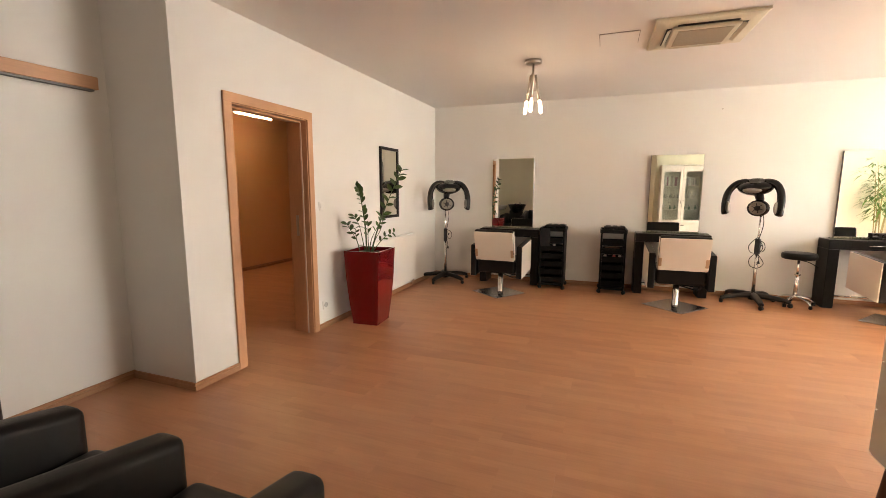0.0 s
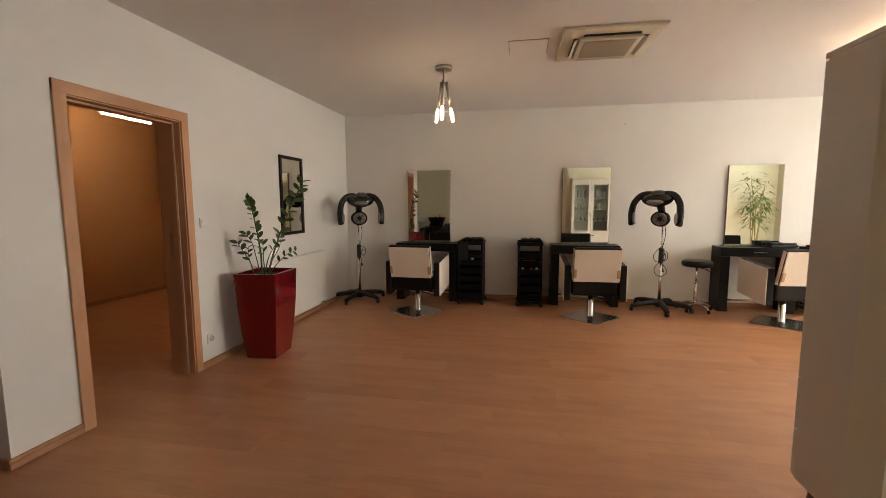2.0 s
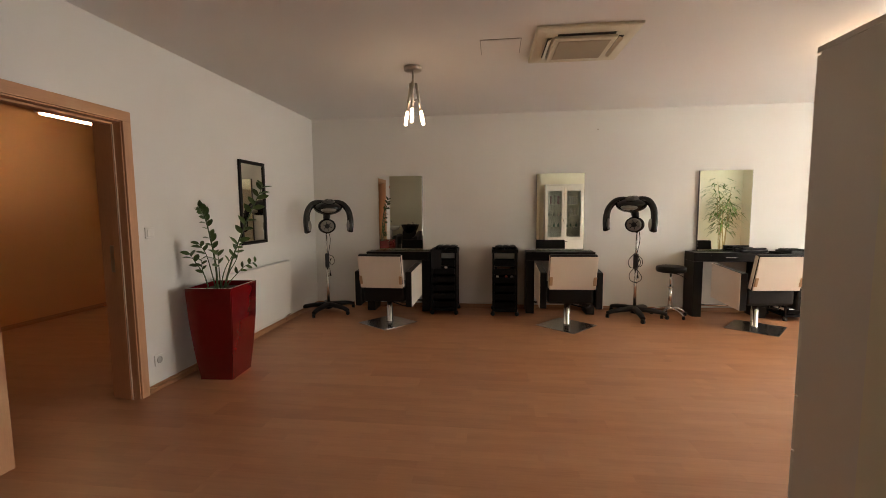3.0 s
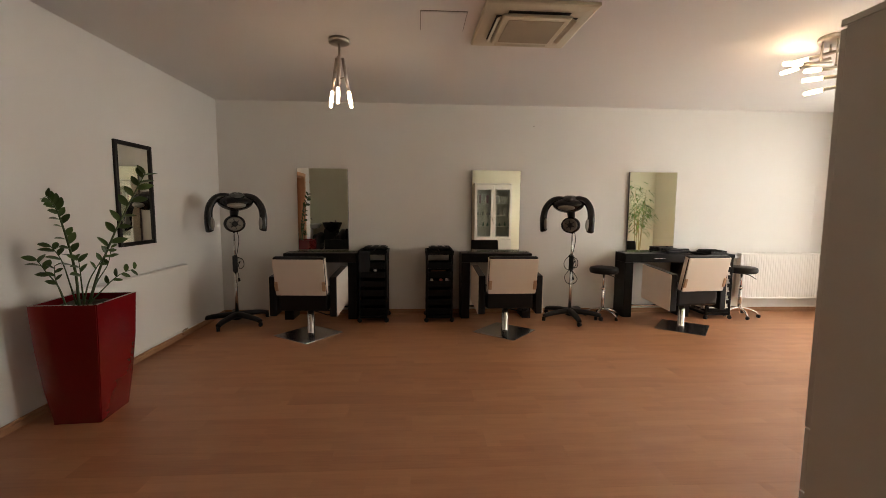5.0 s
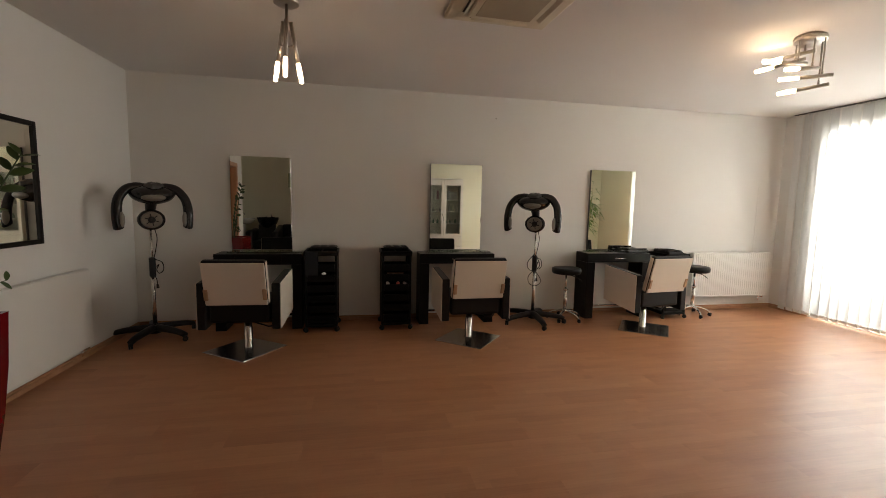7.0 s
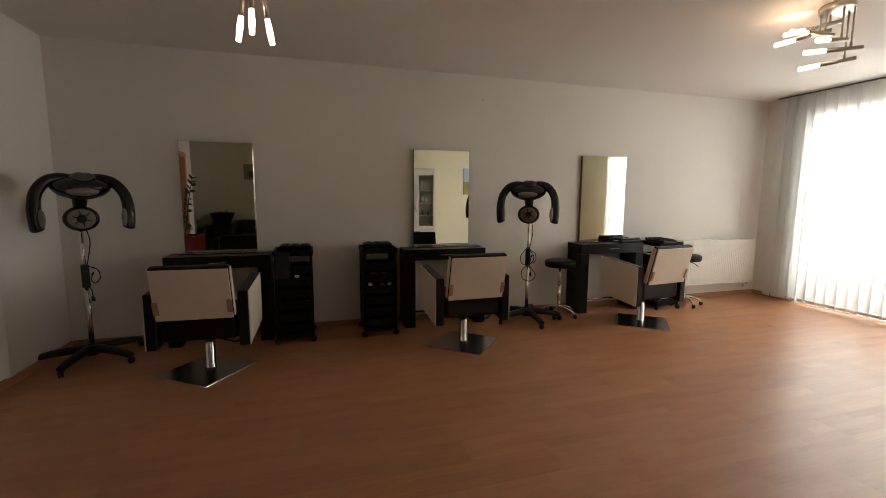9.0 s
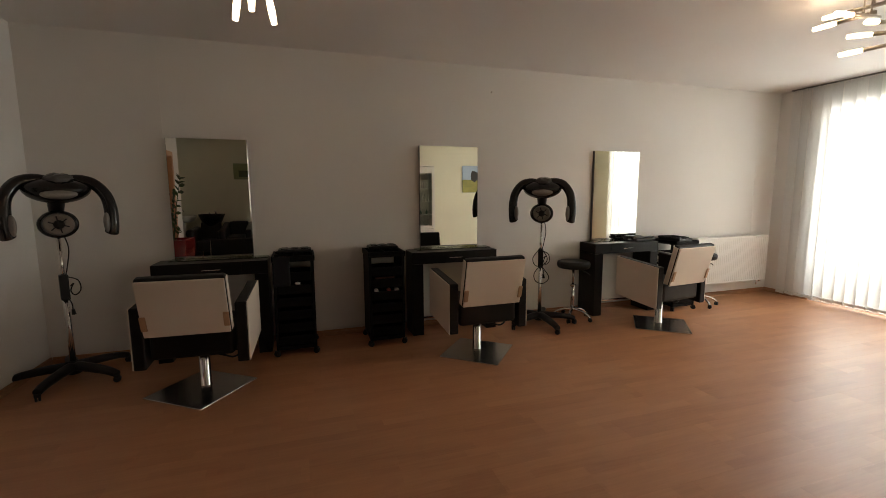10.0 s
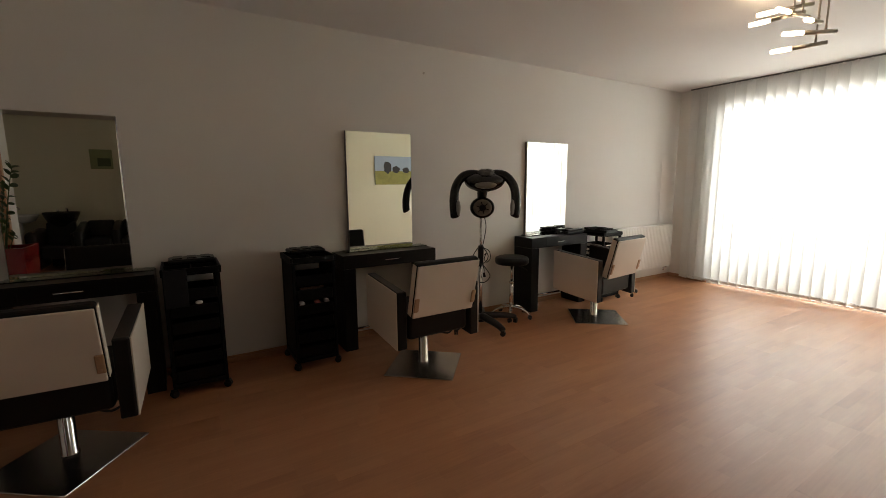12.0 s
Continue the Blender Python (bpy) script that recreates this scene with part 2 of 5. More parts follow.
LAMP_GLOW = glow("lit_frosted_glass", (1.0, 0.79, 0.56), 14.0)
TUBE_GLOW = glow("lit_fluorescent_tube", (1.0, 0.80, 0.52), 38.0)


def plain(name, c, rough=0.5):
    return surface(name, c, rough, grain=80.0, vary=0.08, relief=0.05)


# ---- mesh helpers ----
def box(bm, x0, x1, y0, y1, z0, z1, bevel=0.0, segments=2):
    r = bmesh.ops.create_cube(bm, size=1.0)
    vs = r["verts"]
    for v in vs:
        v.co = Vector((x0 + (v.co.x + 0.5) * (x1 - x0), y0 + (v.co.y + 0.5) * (y1 - y0), z0 + (v.co.z + 0.5) * (z1 - z0)))
    if bevel > 0:
        es = list({e for v in vs for e in v.link_edges})
        out = bmesh.ops.bevel(bm, geom=es, offset=bevel, segments=segments, affect='EDGES', profile=0.5)
        vs = list({v for f in out["faces"] for v in f.verts})
    return vs


def made(*args, **kw):
    bm = bmesh.new()
    box(bm, *args, **kw)
    return bm


def tube(bm, pts, radius, sides=10, cap=True, squash=1.0, up=None):
    """A round bar along pts; radius is a number or one for each point."""
    pts = [Vector(p) for p in pts]
    rad = radius if isinstance(radius, (list, tuple)) else [radius] * len(pts)
    rings = []
    ref = Vector(up) if up else None
    for i, p in enumerate(pts):
        d = (pts[min(i + 1, len(pts) - 1)] - pts[max(i - 1, 0)]).normalized()
        if ref is None:
            ref = Vector((0, 0, 1)) if abs(d.z) < 0.9 else Vector((1, 0, 0))
        a = (ref - d * ref.dot(d))
        if a.length < 1e-5:
            a = d.orthogonal()
        a.normalize()
        b2 = d.cross(a).normalized()
        if up is None:
            ref = a
        rings.append([bm.verts.new(p + (a * math.cos(2 * math.pi * k / sides) + b2 * math.sin(2 * math.pi * k / sides) * squash) * rad[i]) for k in range(sides)])
    for r0, r1 in zip(rings, rings[1:]):
        for k in range(sides):
            f = bm.faces.new((r0[k], r0[(k + 1) % sides], r1[(k + 1) % sides], r1[k]))
            f.smooth = True
    if cap:
        bm.faces.new(list(reversed(rings[0])))
        bm.faces.new(rings[-1])
    return rings


def smooth_path(pts, steps=6):
    """Catmull-Rom through pts."""
    pts = [Vector(p) for p in pts]
    out = []
    for i in range(len(pts) - 1):
        p0, p1, p2, p3 = pts[max(i - 1, 0)], pts[i], pts[i + 1], pts[min(i + 2, len(pts) - 1)]
        for k in range(steps):
            t = k / steps
            out.append(0.5 * ((2 * p1) + (p2 - p0) * t + (2 * p0 - 5 * p1 + 4 * p2 - p3) * t * t + (3 * p1 - p0 - 3 * p2 + p3) * t ** 3))
    out.append(pts[-1])
    return out


def lathe(bm, profile, sides=24, centre=(0, 0, 0), sx=1.0, sy=1.0):
    """Turns (radius, z) pairs round the upright axis."""
    c = Vector(centre)
    rings = []
    for r, z in profile:
        rings.append([bm.verts.new(c + Vector((r * sx * math.cos(2 * math.pi * k / sides), r * sy * math.sin(2 * math.pi * k / sides), z))) for k in range(sides)])
    for r0, r1 in zip(rings, rings[1:]):
        for k in range(sides):
            f = bm.faces.new((r0[k], r0[(k + 1) % sides], r1[(k + 1) % sides], r1[k]))
            f.smooth = True
    bm.faces.new(list(reversed(rings[0])))
    bm.faces.new(rings[-1])
    return rings


def soft(bm):
    for f in bm.faces:
        f.smooth = True
    return bm


def turn(bm, m):
    bm.transform(m)
    return bm


def mesh_of(name, bm, mat):
    bmesh.ops.remove_doubles(bm, verts=bm.verts, dist=1e-6)
    bmesh.ops.recalc_face_normals(bm, faces=bm.faces)
    me = bpy.data.meshes.new(name)
    bm.to_mesh(me)
    bm.free()
    me.materials.append(mat)
    return me


def part(name, bm, mat, parent, label=""):
    ob = new(name, mesh_of(name, bm, mat))
    ob.parent = parent
    return tagged(ob, label)


def piece(name, me, parent, m=None):
    ob = new(name, me)
    ob.parent = parent
    if m is not None:
        ob.matrix_basis = m
    return ob


def thing(name, label, category, at=(0, 0, 0), yaw=0.0, group="", kind=""):
    ob = new(name)
    ob.empty_display_size = 0.1
    ob.matrix_basis = pose(at[0], at[1], at[2], 0, 0, yaw)
    return tagged(ob, label, category, group, kind)


def solid(name, bm, mat, label, category, group="", kind="", m=None):
    ob = new(name, mesh_of(name, bm, mat))
    if m is not None:
        ob.matrix_basis = m
    return tagged(ob, label, category, group, kind)


# ---- walls, ceiling, openings ----
def wall(name, mat, label, *boxes):
    bm = bmesh.new()
    for b in boxes:
        box(bm, *b)
    return solid(name, bm, mat, label, "wall", kind="structure")


T = 0.18
XL2 = X_LEFT - T
DOOR_Y0, DOOR_Y1, DOOR_Z = 2.415, 3.275, 1.985
wall("wall_north", WALL, "long white painted wall behind the styling places", (XL2, X_RIGHT + 0.3, Y_BACK, Y_BACK + 0.2, 0, Z_CEIL))
wall("wall_west", WALL, "white painted wall with an open doorway",
     (XL2, X_LEFT, Y_RETURN, DOOR_Y0, 0, Z_CEIL), (XL2, X_LEFT, DOOR_Y1, Y_BACK, 0, Z_CEIL), (XL2, X_LEFT, DOOR_Y0, DOOR_Y1, DOOR_Z, Z_CEIL))
wall("wall_return", WALL, "short white painted return wall beside the recess", (X_RECESS - 0.15, XL2, Y_RETURN, Y_RETURN + 0.12, 0, Z_CEIL))
wall("wall_recess", WALL, "white painted recess wall with a sliding door rail", (X_RECESS - 0.15, X_RECESS, Y_SOUTH, Y_RETURN, 0, Z_CEIL))
wall("wall_basin", OLIVE_WALL, "cream painted wall behind the washing place", (X_RECESS, -0.75, -0.65, -0.50, 0, Z_CEIL))
wall("wall_divider", OLIVE_WALL, "cream painted partition wall behind the glass cabinet", (X_DIVIDER, X_RIGHT, Y_DIVIDER - 0.15, Y_DIVIDER, 0, Z_CEIL))
# the gap from x 1.68 to 2.92 is added only for the fill lamp
wall("wall_south", OLIVE_WALL, "cream painted far wall with an added unseen light opening",
     (X_RECESS - 0.15, 1.68, Y_SOUTH - 0.2, Y_SOUTH, 0, Z_CEIL), (2.92, 3.2, Y_SOUTH - 0.2, Y_SOUTH, 0, Z_CEIL), (1.68, 2.92, Y_SOUTH - 0.2, Y_SOUTH, 0, 0.18), (1.68, 2.92, Y_SOUTH - 0.2, Y_SOUTH, 2.42, Z_CEIL))
wall("wall_reception_east", OLIVE_WALL, "plain cream painted side wall", (3.0, 3.2, Y_SOUTH, Y_DIVIDER - 0.15, 0, Z_CEIL))
WY0, WY1, WZ0, WZ1 = 3.23, 5.86, 0.015, 2.33
wall("wall_east", WALL, "white painted outer wall around the large window",
     (X_RIGHT, X_RIGHT + 0.3, WY1, Y_BACK, 0, Z_CEIL),
     (X_RIGHT, X_RIGHT + 0.3, WY0, WY1, 0, WZ0), (X_RIGHT, X_RIGHT + 0.3, WY0, WY1, WZ1, Z_CEIL))
wall("wall_east_end", OLIVE_WALL, "cream painted outer wall beside the bamboo plant", (X_RIGHT, X_RIGHT + 0.3, Y_DIVIDER - 0.15, WY0, 0, Z_CEIL))
# side room behind the doorway
wall("wall_side_room_west", ORANGE_WALL, "tan painted wall of the dim side room", (-5.75, -5.6, 2.11, 7.2, 0, Z_CEIL))
wall("wall_side_room_north", ORANGE_WALL, "tan painted end wall of the dim side room", (-5.75, XL2, 7.2, 7.35, 0, Z_CEIL))
wall("wall_side_room_south", ORANGE_WALL, "tan painted near wall of the dim side room", (-5.75, X_RECESS - 0.15, 1.99, 2.11, 0, Z_CEIL))
wall("wall_side_room_east", ORANGE_WALL, "tan painted inner face beside the doorway",
     (XL2 - 0.02, XL2, 2.11, DOOR_Y0 - 0.07, 0, Z_CEIL), (XL2 - 0.02, XL2, DOOR_Y1 + 0.07, 7.2, 0, Z_CEIL), (XL2 - 0.02, XL2, DOOR_Y0 - 0.07, DOOR_Y1 + 0.07, DOOR_Z + 0.07, Z_CEIL))
solid("ceiling", made(-5.75, X_RIGHT + 0.3, Y_SOUTH - 0.2, 7.35, Z_CEIL, Z_CEIL + 0.15), CEIL, "smooth white painted ceiling", "ceiling", kind="structure")
solid("ground", made(-60, 90, -60, 80, -0.45, -0.30), OUTSIDE, "pale paved ground outside the window", "ground", kind="structure")


# door lining and casing
def door_frame():
    t = thing("door_1", "open doorway with a beech veneer frame and no door leaf", "door frame", kind="structure")
    for y0, y1, nm in ((DOOR_Y0, DOOR_Y0 + 0.02, "jamb"), (DOOR_Y1 - 0.02, DOOR_Y1, "jamb")):
        part(nm, made(XL2 - 0.022, X_LEFT + 0.004, y0, y1, 0.0, DOOR_Z - 0.02, 0.002), WOOD_TRIM, t)
    part("head", made(XL2 - 0.022, X_LEFT + 0.004, DOOR_Y0, DOOR_Y1, DOOR_Z - 0.02, DOOR_Z, 0.002), WOOD_TRIM_LONG, t)
    for xa, xb in ((X_LEFT, X_LEFT + 0.018), (XL2 - 0.04, XL2 - 0.021)):
        part("casing", made(xa, xb, DOOR_Y0 - 0.062, DOOR_Y0 + 0.012, 0.0, DOOR_Z + 0.058, 0.004), WOOD_TRIM, t)
        part("casing", made(xa, xb, DOOR_Y1 - 0.012, DOOR_Y1 + 0.055, 0.0, DOOR_Z + 0.058, 0.004), WOOD_TRIM, t)
        part("top_casing", made(xa, xb + 0.001, DOOR_Y0 - 0.062, DOOR_Y1 + 0.055, DOOR_Z - 0.012, DOOR_Z + 0.0595, 0.004), WOOD_TRIM_LONG, t)
    # door stop with its rubber seal
    xs = X_LEFT - 0.055
    part("stop", made(xs - 0.05, xs, DOOR_Y0 + 0.02, DOOR_Y0 + 0.034, 0, DOOR_Z - 0.034, 0.002), WOOD_TRIM, t)
    part("stop", made(xs - 0.05, xs, DOOR_Y1 - 0.034, DOOR_Y1 - 0.02, 0, DOOR_Z - 0.034, 0.002), WOOD_TRIM, t)
    part("stop", made(xs - 0.05, xs, DOOR_Y0 + 0.02, DOOR_Y1 - 0.02, DOOR_Z - 0.034, DOOR_Z - 0.02, 0.002), WOOD_TRIM_LONG, t)
    seal = plain("pale_seal", (0.55, 0.42, 0.33), 0.6)
    part("seal", made(xs, xs + 0.008, DOOR_Y1 - 0.032, DOOR_Y1 - 0.022, 0, DOOR_Z - 0.034), seal, t, "pale rubber seal")
    part("strike_plate", made(xs - 0.09, xs - 0.06, DOOR_Y1 - 0.0225, DOOR_Y1 - 0.019, 0.93, 1.12, 0.001), NICKEL, t, "steel strike plate")


door_frame()


def skirting(name, runs):
    bm = bmesh.new()
    for x0, x1, y0, y1 in runs:
        box(bm, x0, x1, y0, y1, 0.001, 0.036, 0.0015, 1)
        if abs(x1 - x0) > abs(y1 - y0):
            box(bm, x0, x1, y0 + (0.005 if y0 > 3 else 0), y1 - (0 if y0 > 3 else 0.005), 0.036, 0.056, 0.003, 2)
        else:
            s = 0.005
            west = x0 in (X_LEFT, X_RECESS, -5.6)
            box(bm, x0 + (0 if west else s), x1 - (s if west else 0), y0, y1, 0.036, 0.056, 0.003, 2)
    solid(name, bm, SKIRTING, "narrow beech skirting board along the wall", "skirting", kind="structure")


D = 0.018
skirting("baseboard", [(X_LEFT + D, X_RIGHT - D, Y_BACK - D, Y_BACK)])
skirting("baseboard", [(X_LEFT, X_LEFT + D, DOOR_Y1 + 0.056, Y_BACK), (X_LEFT, X_LEFT + D, Y_RETURN - D, DOOR_Y0 - 0.063)])
skirting("baseboard", [(X_RECESS + D, X_LEFT, Y_RETURN - D, Y_RETURN)])
skirting("baseboard", [(X_RECESS, X_RECESS + D, -0.5, Y_RETURN)])
skirting("baseboard", [(X_RIGHT - D, X_RIGHT, Y_DIVIDER, WY0), (X_RIGHT - D, X_RIGHT, WY1, Y_BACK)])
skirting("baseboard", [(-5.6, -5.6 + D, 2.11, 7.2)])


# window with white frame, glass in it
def window():
    w = thing("window_1", "large white framed window behind the blinds", "window", kind="structure")
    xf0, xf1 = X_RIGHT + 0.13, X_RIGHT + 0.20
    f = 0.07
    part("window_frame", made(xf0, xf1, WY0, WY0 + f, WZ0, WZ1, 0.006), WHITE_FRAME, w)
    part("window_frame", made(xf0, xf1, WY1 - f, WY1, WZ0, WZ1, 0.006), WHITE_FRAME, w)
    part("window_frame", made(xf0, xf1, WY0 + f, WY1 - f, WZ0, WZ0 + f, 0.006), WHITE_FRAME, w)
    part("window_frame", made(xf0, xf1, WY0 + f, WY1 - f, WZ1 - f, WZ1, 0.006), WHITE_FRAME, w)
    for y in (4.22, 5.10):
        part("mullion", made(xf0 + 0.005, xf1 - 0.005, y - 0.05, y + 0.05, WZ0 + f, WZ1 - f, 0.006), WHITE_FRAME, w)
    cols = ((WY0 + f, 4.17), (4.27, 5.05), (5.15, WY1 - f))
    for a, b in cols:
        part("transom", made(xf0 + 0.005, xf1 - 0.005, a, b, 0.86, 0.94, 0.006), WHITE_FRAME, w)
        for z0, z1 in ((WZ0 + f, 0.86), (0.94, WZ1 - f)):
            p = part("pane", made(xf0 + 0.03, xf0 + 0.036, a, b, z0, z1), GLASS, w)
            p.visible_shadow = False
    part("window_handle", made(xf0 - 0.03, xf0 - 0.005, 4.21, 4.23, 1.05, 1.18, 0.004), WHITE_PLASTIC, w)


window()


# vertical blinds
def blinds():
    b = thing("vertical_blind", "closed white vertical blind of overlapping cloth slats", "blind")
    x = 5.385
    part("headrail", made(x - 0.018, x + 0.018, 3.16, 6.22, Z_CEIL - 0.013, Z_CEIL - 0.001, 0.003), RAIL_GREY, b, "slim grey ceiling rail")
    rnd = random.Random(4)
    bm = bmesh.new()
    n = 6
    top, bot, half = Z_CEIL - 0.024, 0.035, 0.0715
    cols = []
    for k in range(n + 1):
        u = -1 + 2 * k / n
        cols.append((0.006 * (1 - u * u), u * half))
    rows = [bm_z for bm_z in (bot, 0.35, 1.0, 1.8, top)]
    grid = [[bm.verts.new((cx, cy, z)) for cx, cy in cols] for z in rows]
    for r0, r1 in zip(grid, grid[1:]):
        for k in range(n):
            f = bm.faces.new((r0[k], r0[k + 1], r1[k + 1], r1[k]))
            f.smooth = True
    slat = mesh_of("slat", bm, SLAT)
    hook = mesh_of("hanger", made(-0.006, 0.006, -0.012, 0.012, top - 0.01, Z_CEIL - 0.011, 0.002, segments=1), WHITE_PLASTIC)
    weight = mesh_of("weight", made(-0.006, 0.010, -0.056, 0.056, bot + 0.002, bot + 0.035, 0.002, segments=1), WHITE_PLASTIC)
    y = 6.15
    while y > 3.2:
        yaw = -17 + rnd.uniform(-5.0, 5.0)
        if y < 4.44:
            yaw = -28 + rnd.uniform(-4, 4)
        if y < 4.26:
            yaw = -10 + rnd.uniform(-4, 4)
        m = pose(x, y, 0, rnd.uniform(-0.15, 0.15), rnd.uniform(-0.25, 0.25), yaw)
        s = piece("slat", slat, b, m)
        piece("weight", weight, s)
        piece("hanger", hook, s)
        y -= 0.108


blinds()


# ---- styling places ----
def salon_chair():
    c = thing("salon_chair", "cream and black leather salon chair on a square steel base", "chair", group="salon chairs at the mirrors")
    part("seat", made(-0.25, 0.25, -0.235, 0.27, 0.295, 0.475, 0.03, segments=3), BLACK_LEATHER, c, "thick black leather seat")
    back = bmesh.new()
    box(back, -0.25, 0.25, -0.03, 0.03, 0.0, 0.398, 0.018, 3)
    turn(back, pose(0, -0.255, 0.475, 14, 0, 0))
    b = part("backrest", back, BLACK_LEATHER, c, "black leather backrest")
    pan = bmesh.new()
    box(pan, -0.247, 0.247, -0.042, -0.029, 0.004, 0.384, 0.006, 2)
    turn(pan, pose(0, -0.255, 0.475, 14, 0, 0))
    part("back_panel", pan, CREAM_LEATHER, b, "cream leatherette back panel")
    for sx in (-1, 1):
        pip = bmesh.new()
        box(pip, min(sx * 0.2505, sx * 0.254), max(sx * 0.2505, sx * 0.254), -0.024, 0.024, 0.012, 0.384, 0.001, 1)
        turn(pip, pose(0, -0.255, 0.475, 14, 0, 0))
        part("side_strip", pip, CREAM_LEATHER, b)
        br = bmesh.new()
        box(br, sx * 0.232 - 0.018, sx * 0.232 + 0.018, -0.052, -0.0425, 0.055, 0.155, 0.006, 2)
        for zz in (0.075, 0.135):
            box(br, sx * 0.232 - 0.005, sx * 0.232 + 0.005, -0.055, -0.052, zz - 0.005, zz + 0.005, 0.001, 1)
        turn(br, pose(0, -0.255, 0.475, 14, 0, 0))
        part("hinge_plate", br, surface("tan_hinge_plate", (0.50, 0.31, 0.19), 0.45, metal=0.2), b, "small tan hinge plate")
        arm = bmesh.new()
        x0, x1 = (0.266, 0.337) if sx > 0 else (-0.337, -0.266)
        box(arm, x0, x1, -0.25, 0.26, 0.245, 0.70, 0.010, 3)
        for v in arm.verts:
            if v.co.z > 0.5:
                v.co.z -= 0.05 * (0.26 - v.co.y) / 0.51
            else:
                v.co.z += 0.05 * max(0.0, (v.co.y - 0.0)) / 0.26
        a = part("armrest", arm, BLACK_LEATHER, c, "black leather armrest")
        p = bmesh.new()
        xa, xb = (0.3375, 0.3445) if sx > 0 else (-0.3445, -0.3375)
        box(p, xa, xb, -0.247, 0.257, 0.249, 0.697, 0.002, 2)
        for v in p.verts:
            if v.co.z > 0.5:
                v.co.z -= 0.05 * (0.26 - v.co.y) / 0.51
            else:
                v.co.z += 0.05 * max(0.0, (v.co.y - 0.0)) / 0.26
        part("side_panel", p, CREAM_LEATHER, a, "cream leatherette outer panel")
    post = bmesh.new()
    lathe(post, [(0.040, 0.012), (0.040, 0.018), (0.036, 0.022), (0.036, 0.20), (0.033, 0.205), (0.033, 0.282)], 28)
    part("post", post, CHROME, c, "polished steel post")
    mount = made(-0.12, 0.12, -0.10, 0.12, 0.278, 0.297, 0.004)
    part("mounting_plate", mount, BLACK_PLASTIC, c)
    lever = bmesh.new()
    tube(lever, smooth_path([(0.03, 0.0, 0.25), (0.14, -0.03, 0.225), (0.20, -0.05, 0.215), (0.25, -0.03, 0.235), (0.24, 0.0, 0.25), (0.14, 0.0, 0.245)], 5), 0.007, 8)
    part("pump_lever", lever, BLACK_PLASTIC, c, "bent black foot pump lever")
    return c


def chair_base(parent_chair, yaw):
    bm = bmesh.new()
    box(bm, -0.25, 0.25, -0.25, 0.25, 0.0, 0.010, 0.004, 2)
    turn(bm, pose(-0.012, -0.042, 0, 0, 0, yaw))
    part("base_plate", bm, BRUSHED, parent_chair, "square brushed steel base plate")


CHAIRS = [((-1.240, 5.548), -3, -36, "cream and black leather salon chair turned a little from its mirror"),
          ((0.855, 5.595), 1, -41, "cream and black leather salon chair facing the middle mirror"),
          ((2.925, 5.685), 6, -39, "cream and black leather salon chair near the cream radiator")]
first = salon_chair()
chairs = [first] + [copy_thing(first, pose(0, 0, 0)) for _ in CHAIRS[1:]]
for c, ((x, y), yaw, plate, label) in zip(chairs, CHAIRS):
    c.matrix_basis = pose(x, y, 0, 0, 0, yaw)
    tagged(c, label)
    chair_base(c, plate - yaw)


def styling_desk(x0, x1, label):
    d = thing("styling_desk", label, "desk", ((x0 + x1) / 2, 6.255, 0), group="styling desks")
    w = (x1 - x0) / 2
    part("desk_top", made(-w, w, -0.14, 0.14, 0.69, 0.80, 0.003), BLACK_WOOD, d)
    for sx in (-1, 1):
        part("leg", made(sx * w - (0.105 if sx > 0 else 0), sx * w + (0.105 if sx < 0 else 0), -0.139, 0.139, 0.0, 0.689, 0.003), BLACK_WOOD, d)
    f = part("drawer_front", made(-w + 0.20, w - 0.20, -0.1435, -0.1405, 0.697, 0.793, 0.0015), BLACK_WOOD, d)
    h = bmesh.new()
    tube(h, [(-0.07, -0.158, 0.742), (0.07, -0.158, 0.742)], 0.004, 8)
    for x in (-0.055, 0.055):
        tube(h, [(x, -0.142, 0.742), (x, -0.158, 0.742)], 0.003, 6)
    part("handle", h, CHROME, f, "thin chrome bar handle")
    r = bmesh.new()
    tube(r, [(-w + 0.1, 0.085, 0.105), (w - 0.1, 0.085, 0.105)], 0.012, 10)
    part("foot_rail", r, CHROME, d, "chrome foot rail near the floor")
    return d


for x0, x1, lb in ((-1.69, -0.835, "black wood styling desk below a tall mirror"), (0.42, 1.28, "black wood styling desk below a tall mirror"), (2.45, 3.30, "black wood styling desk beside the open trolley")):
    styling_desk(x0, x1, lb)
    g = solid("glass_shelf", made(x0 + 0.09, x1 - 0.005, 6.262, 6.392, 0.8005, 0.8085, 0.002), SHELF_GLASS, "clear glass shelf lying on the black desk", "glass shelf")


def styling_mirror(x0, x1):
    m = thing("styling_mirror", "tall frameless mirror standing on the black desk", "mirror", ((x0 + x1) / 2, 6.372, 0.810), group="mirrors over the desks")
    w, h = (x1 - x0) / 2, 1.003
    part("backing", made(-w, w, 0.0, 0.026, 0.0, h, 0.002), plain("mirror_back_board", (0.12, 0.10, 0.085), 0.6), m, "dark backing board")
    g = bmesh.new()
    box(g, -w, w, -0.006, -0.0005, 0.0, h, 0.0008, 1)
    part("mirror_glass", g, MIRROR, m, "mirror glass with a bevelled edge")
    for xa, xb, nm in ((-w - 0.002, -w, 0), (w, w + 0.002, 0)):
        part("edge_strip", made(xa, xb, -0.004, 0.026, 0.0, h), RAIL_GREY, m)
    return m


for x0, x1 in ((-1.575, -0.966), (0.568, 1.177), (2.585, 3.20)):
    styling_mirror(x0, x1)


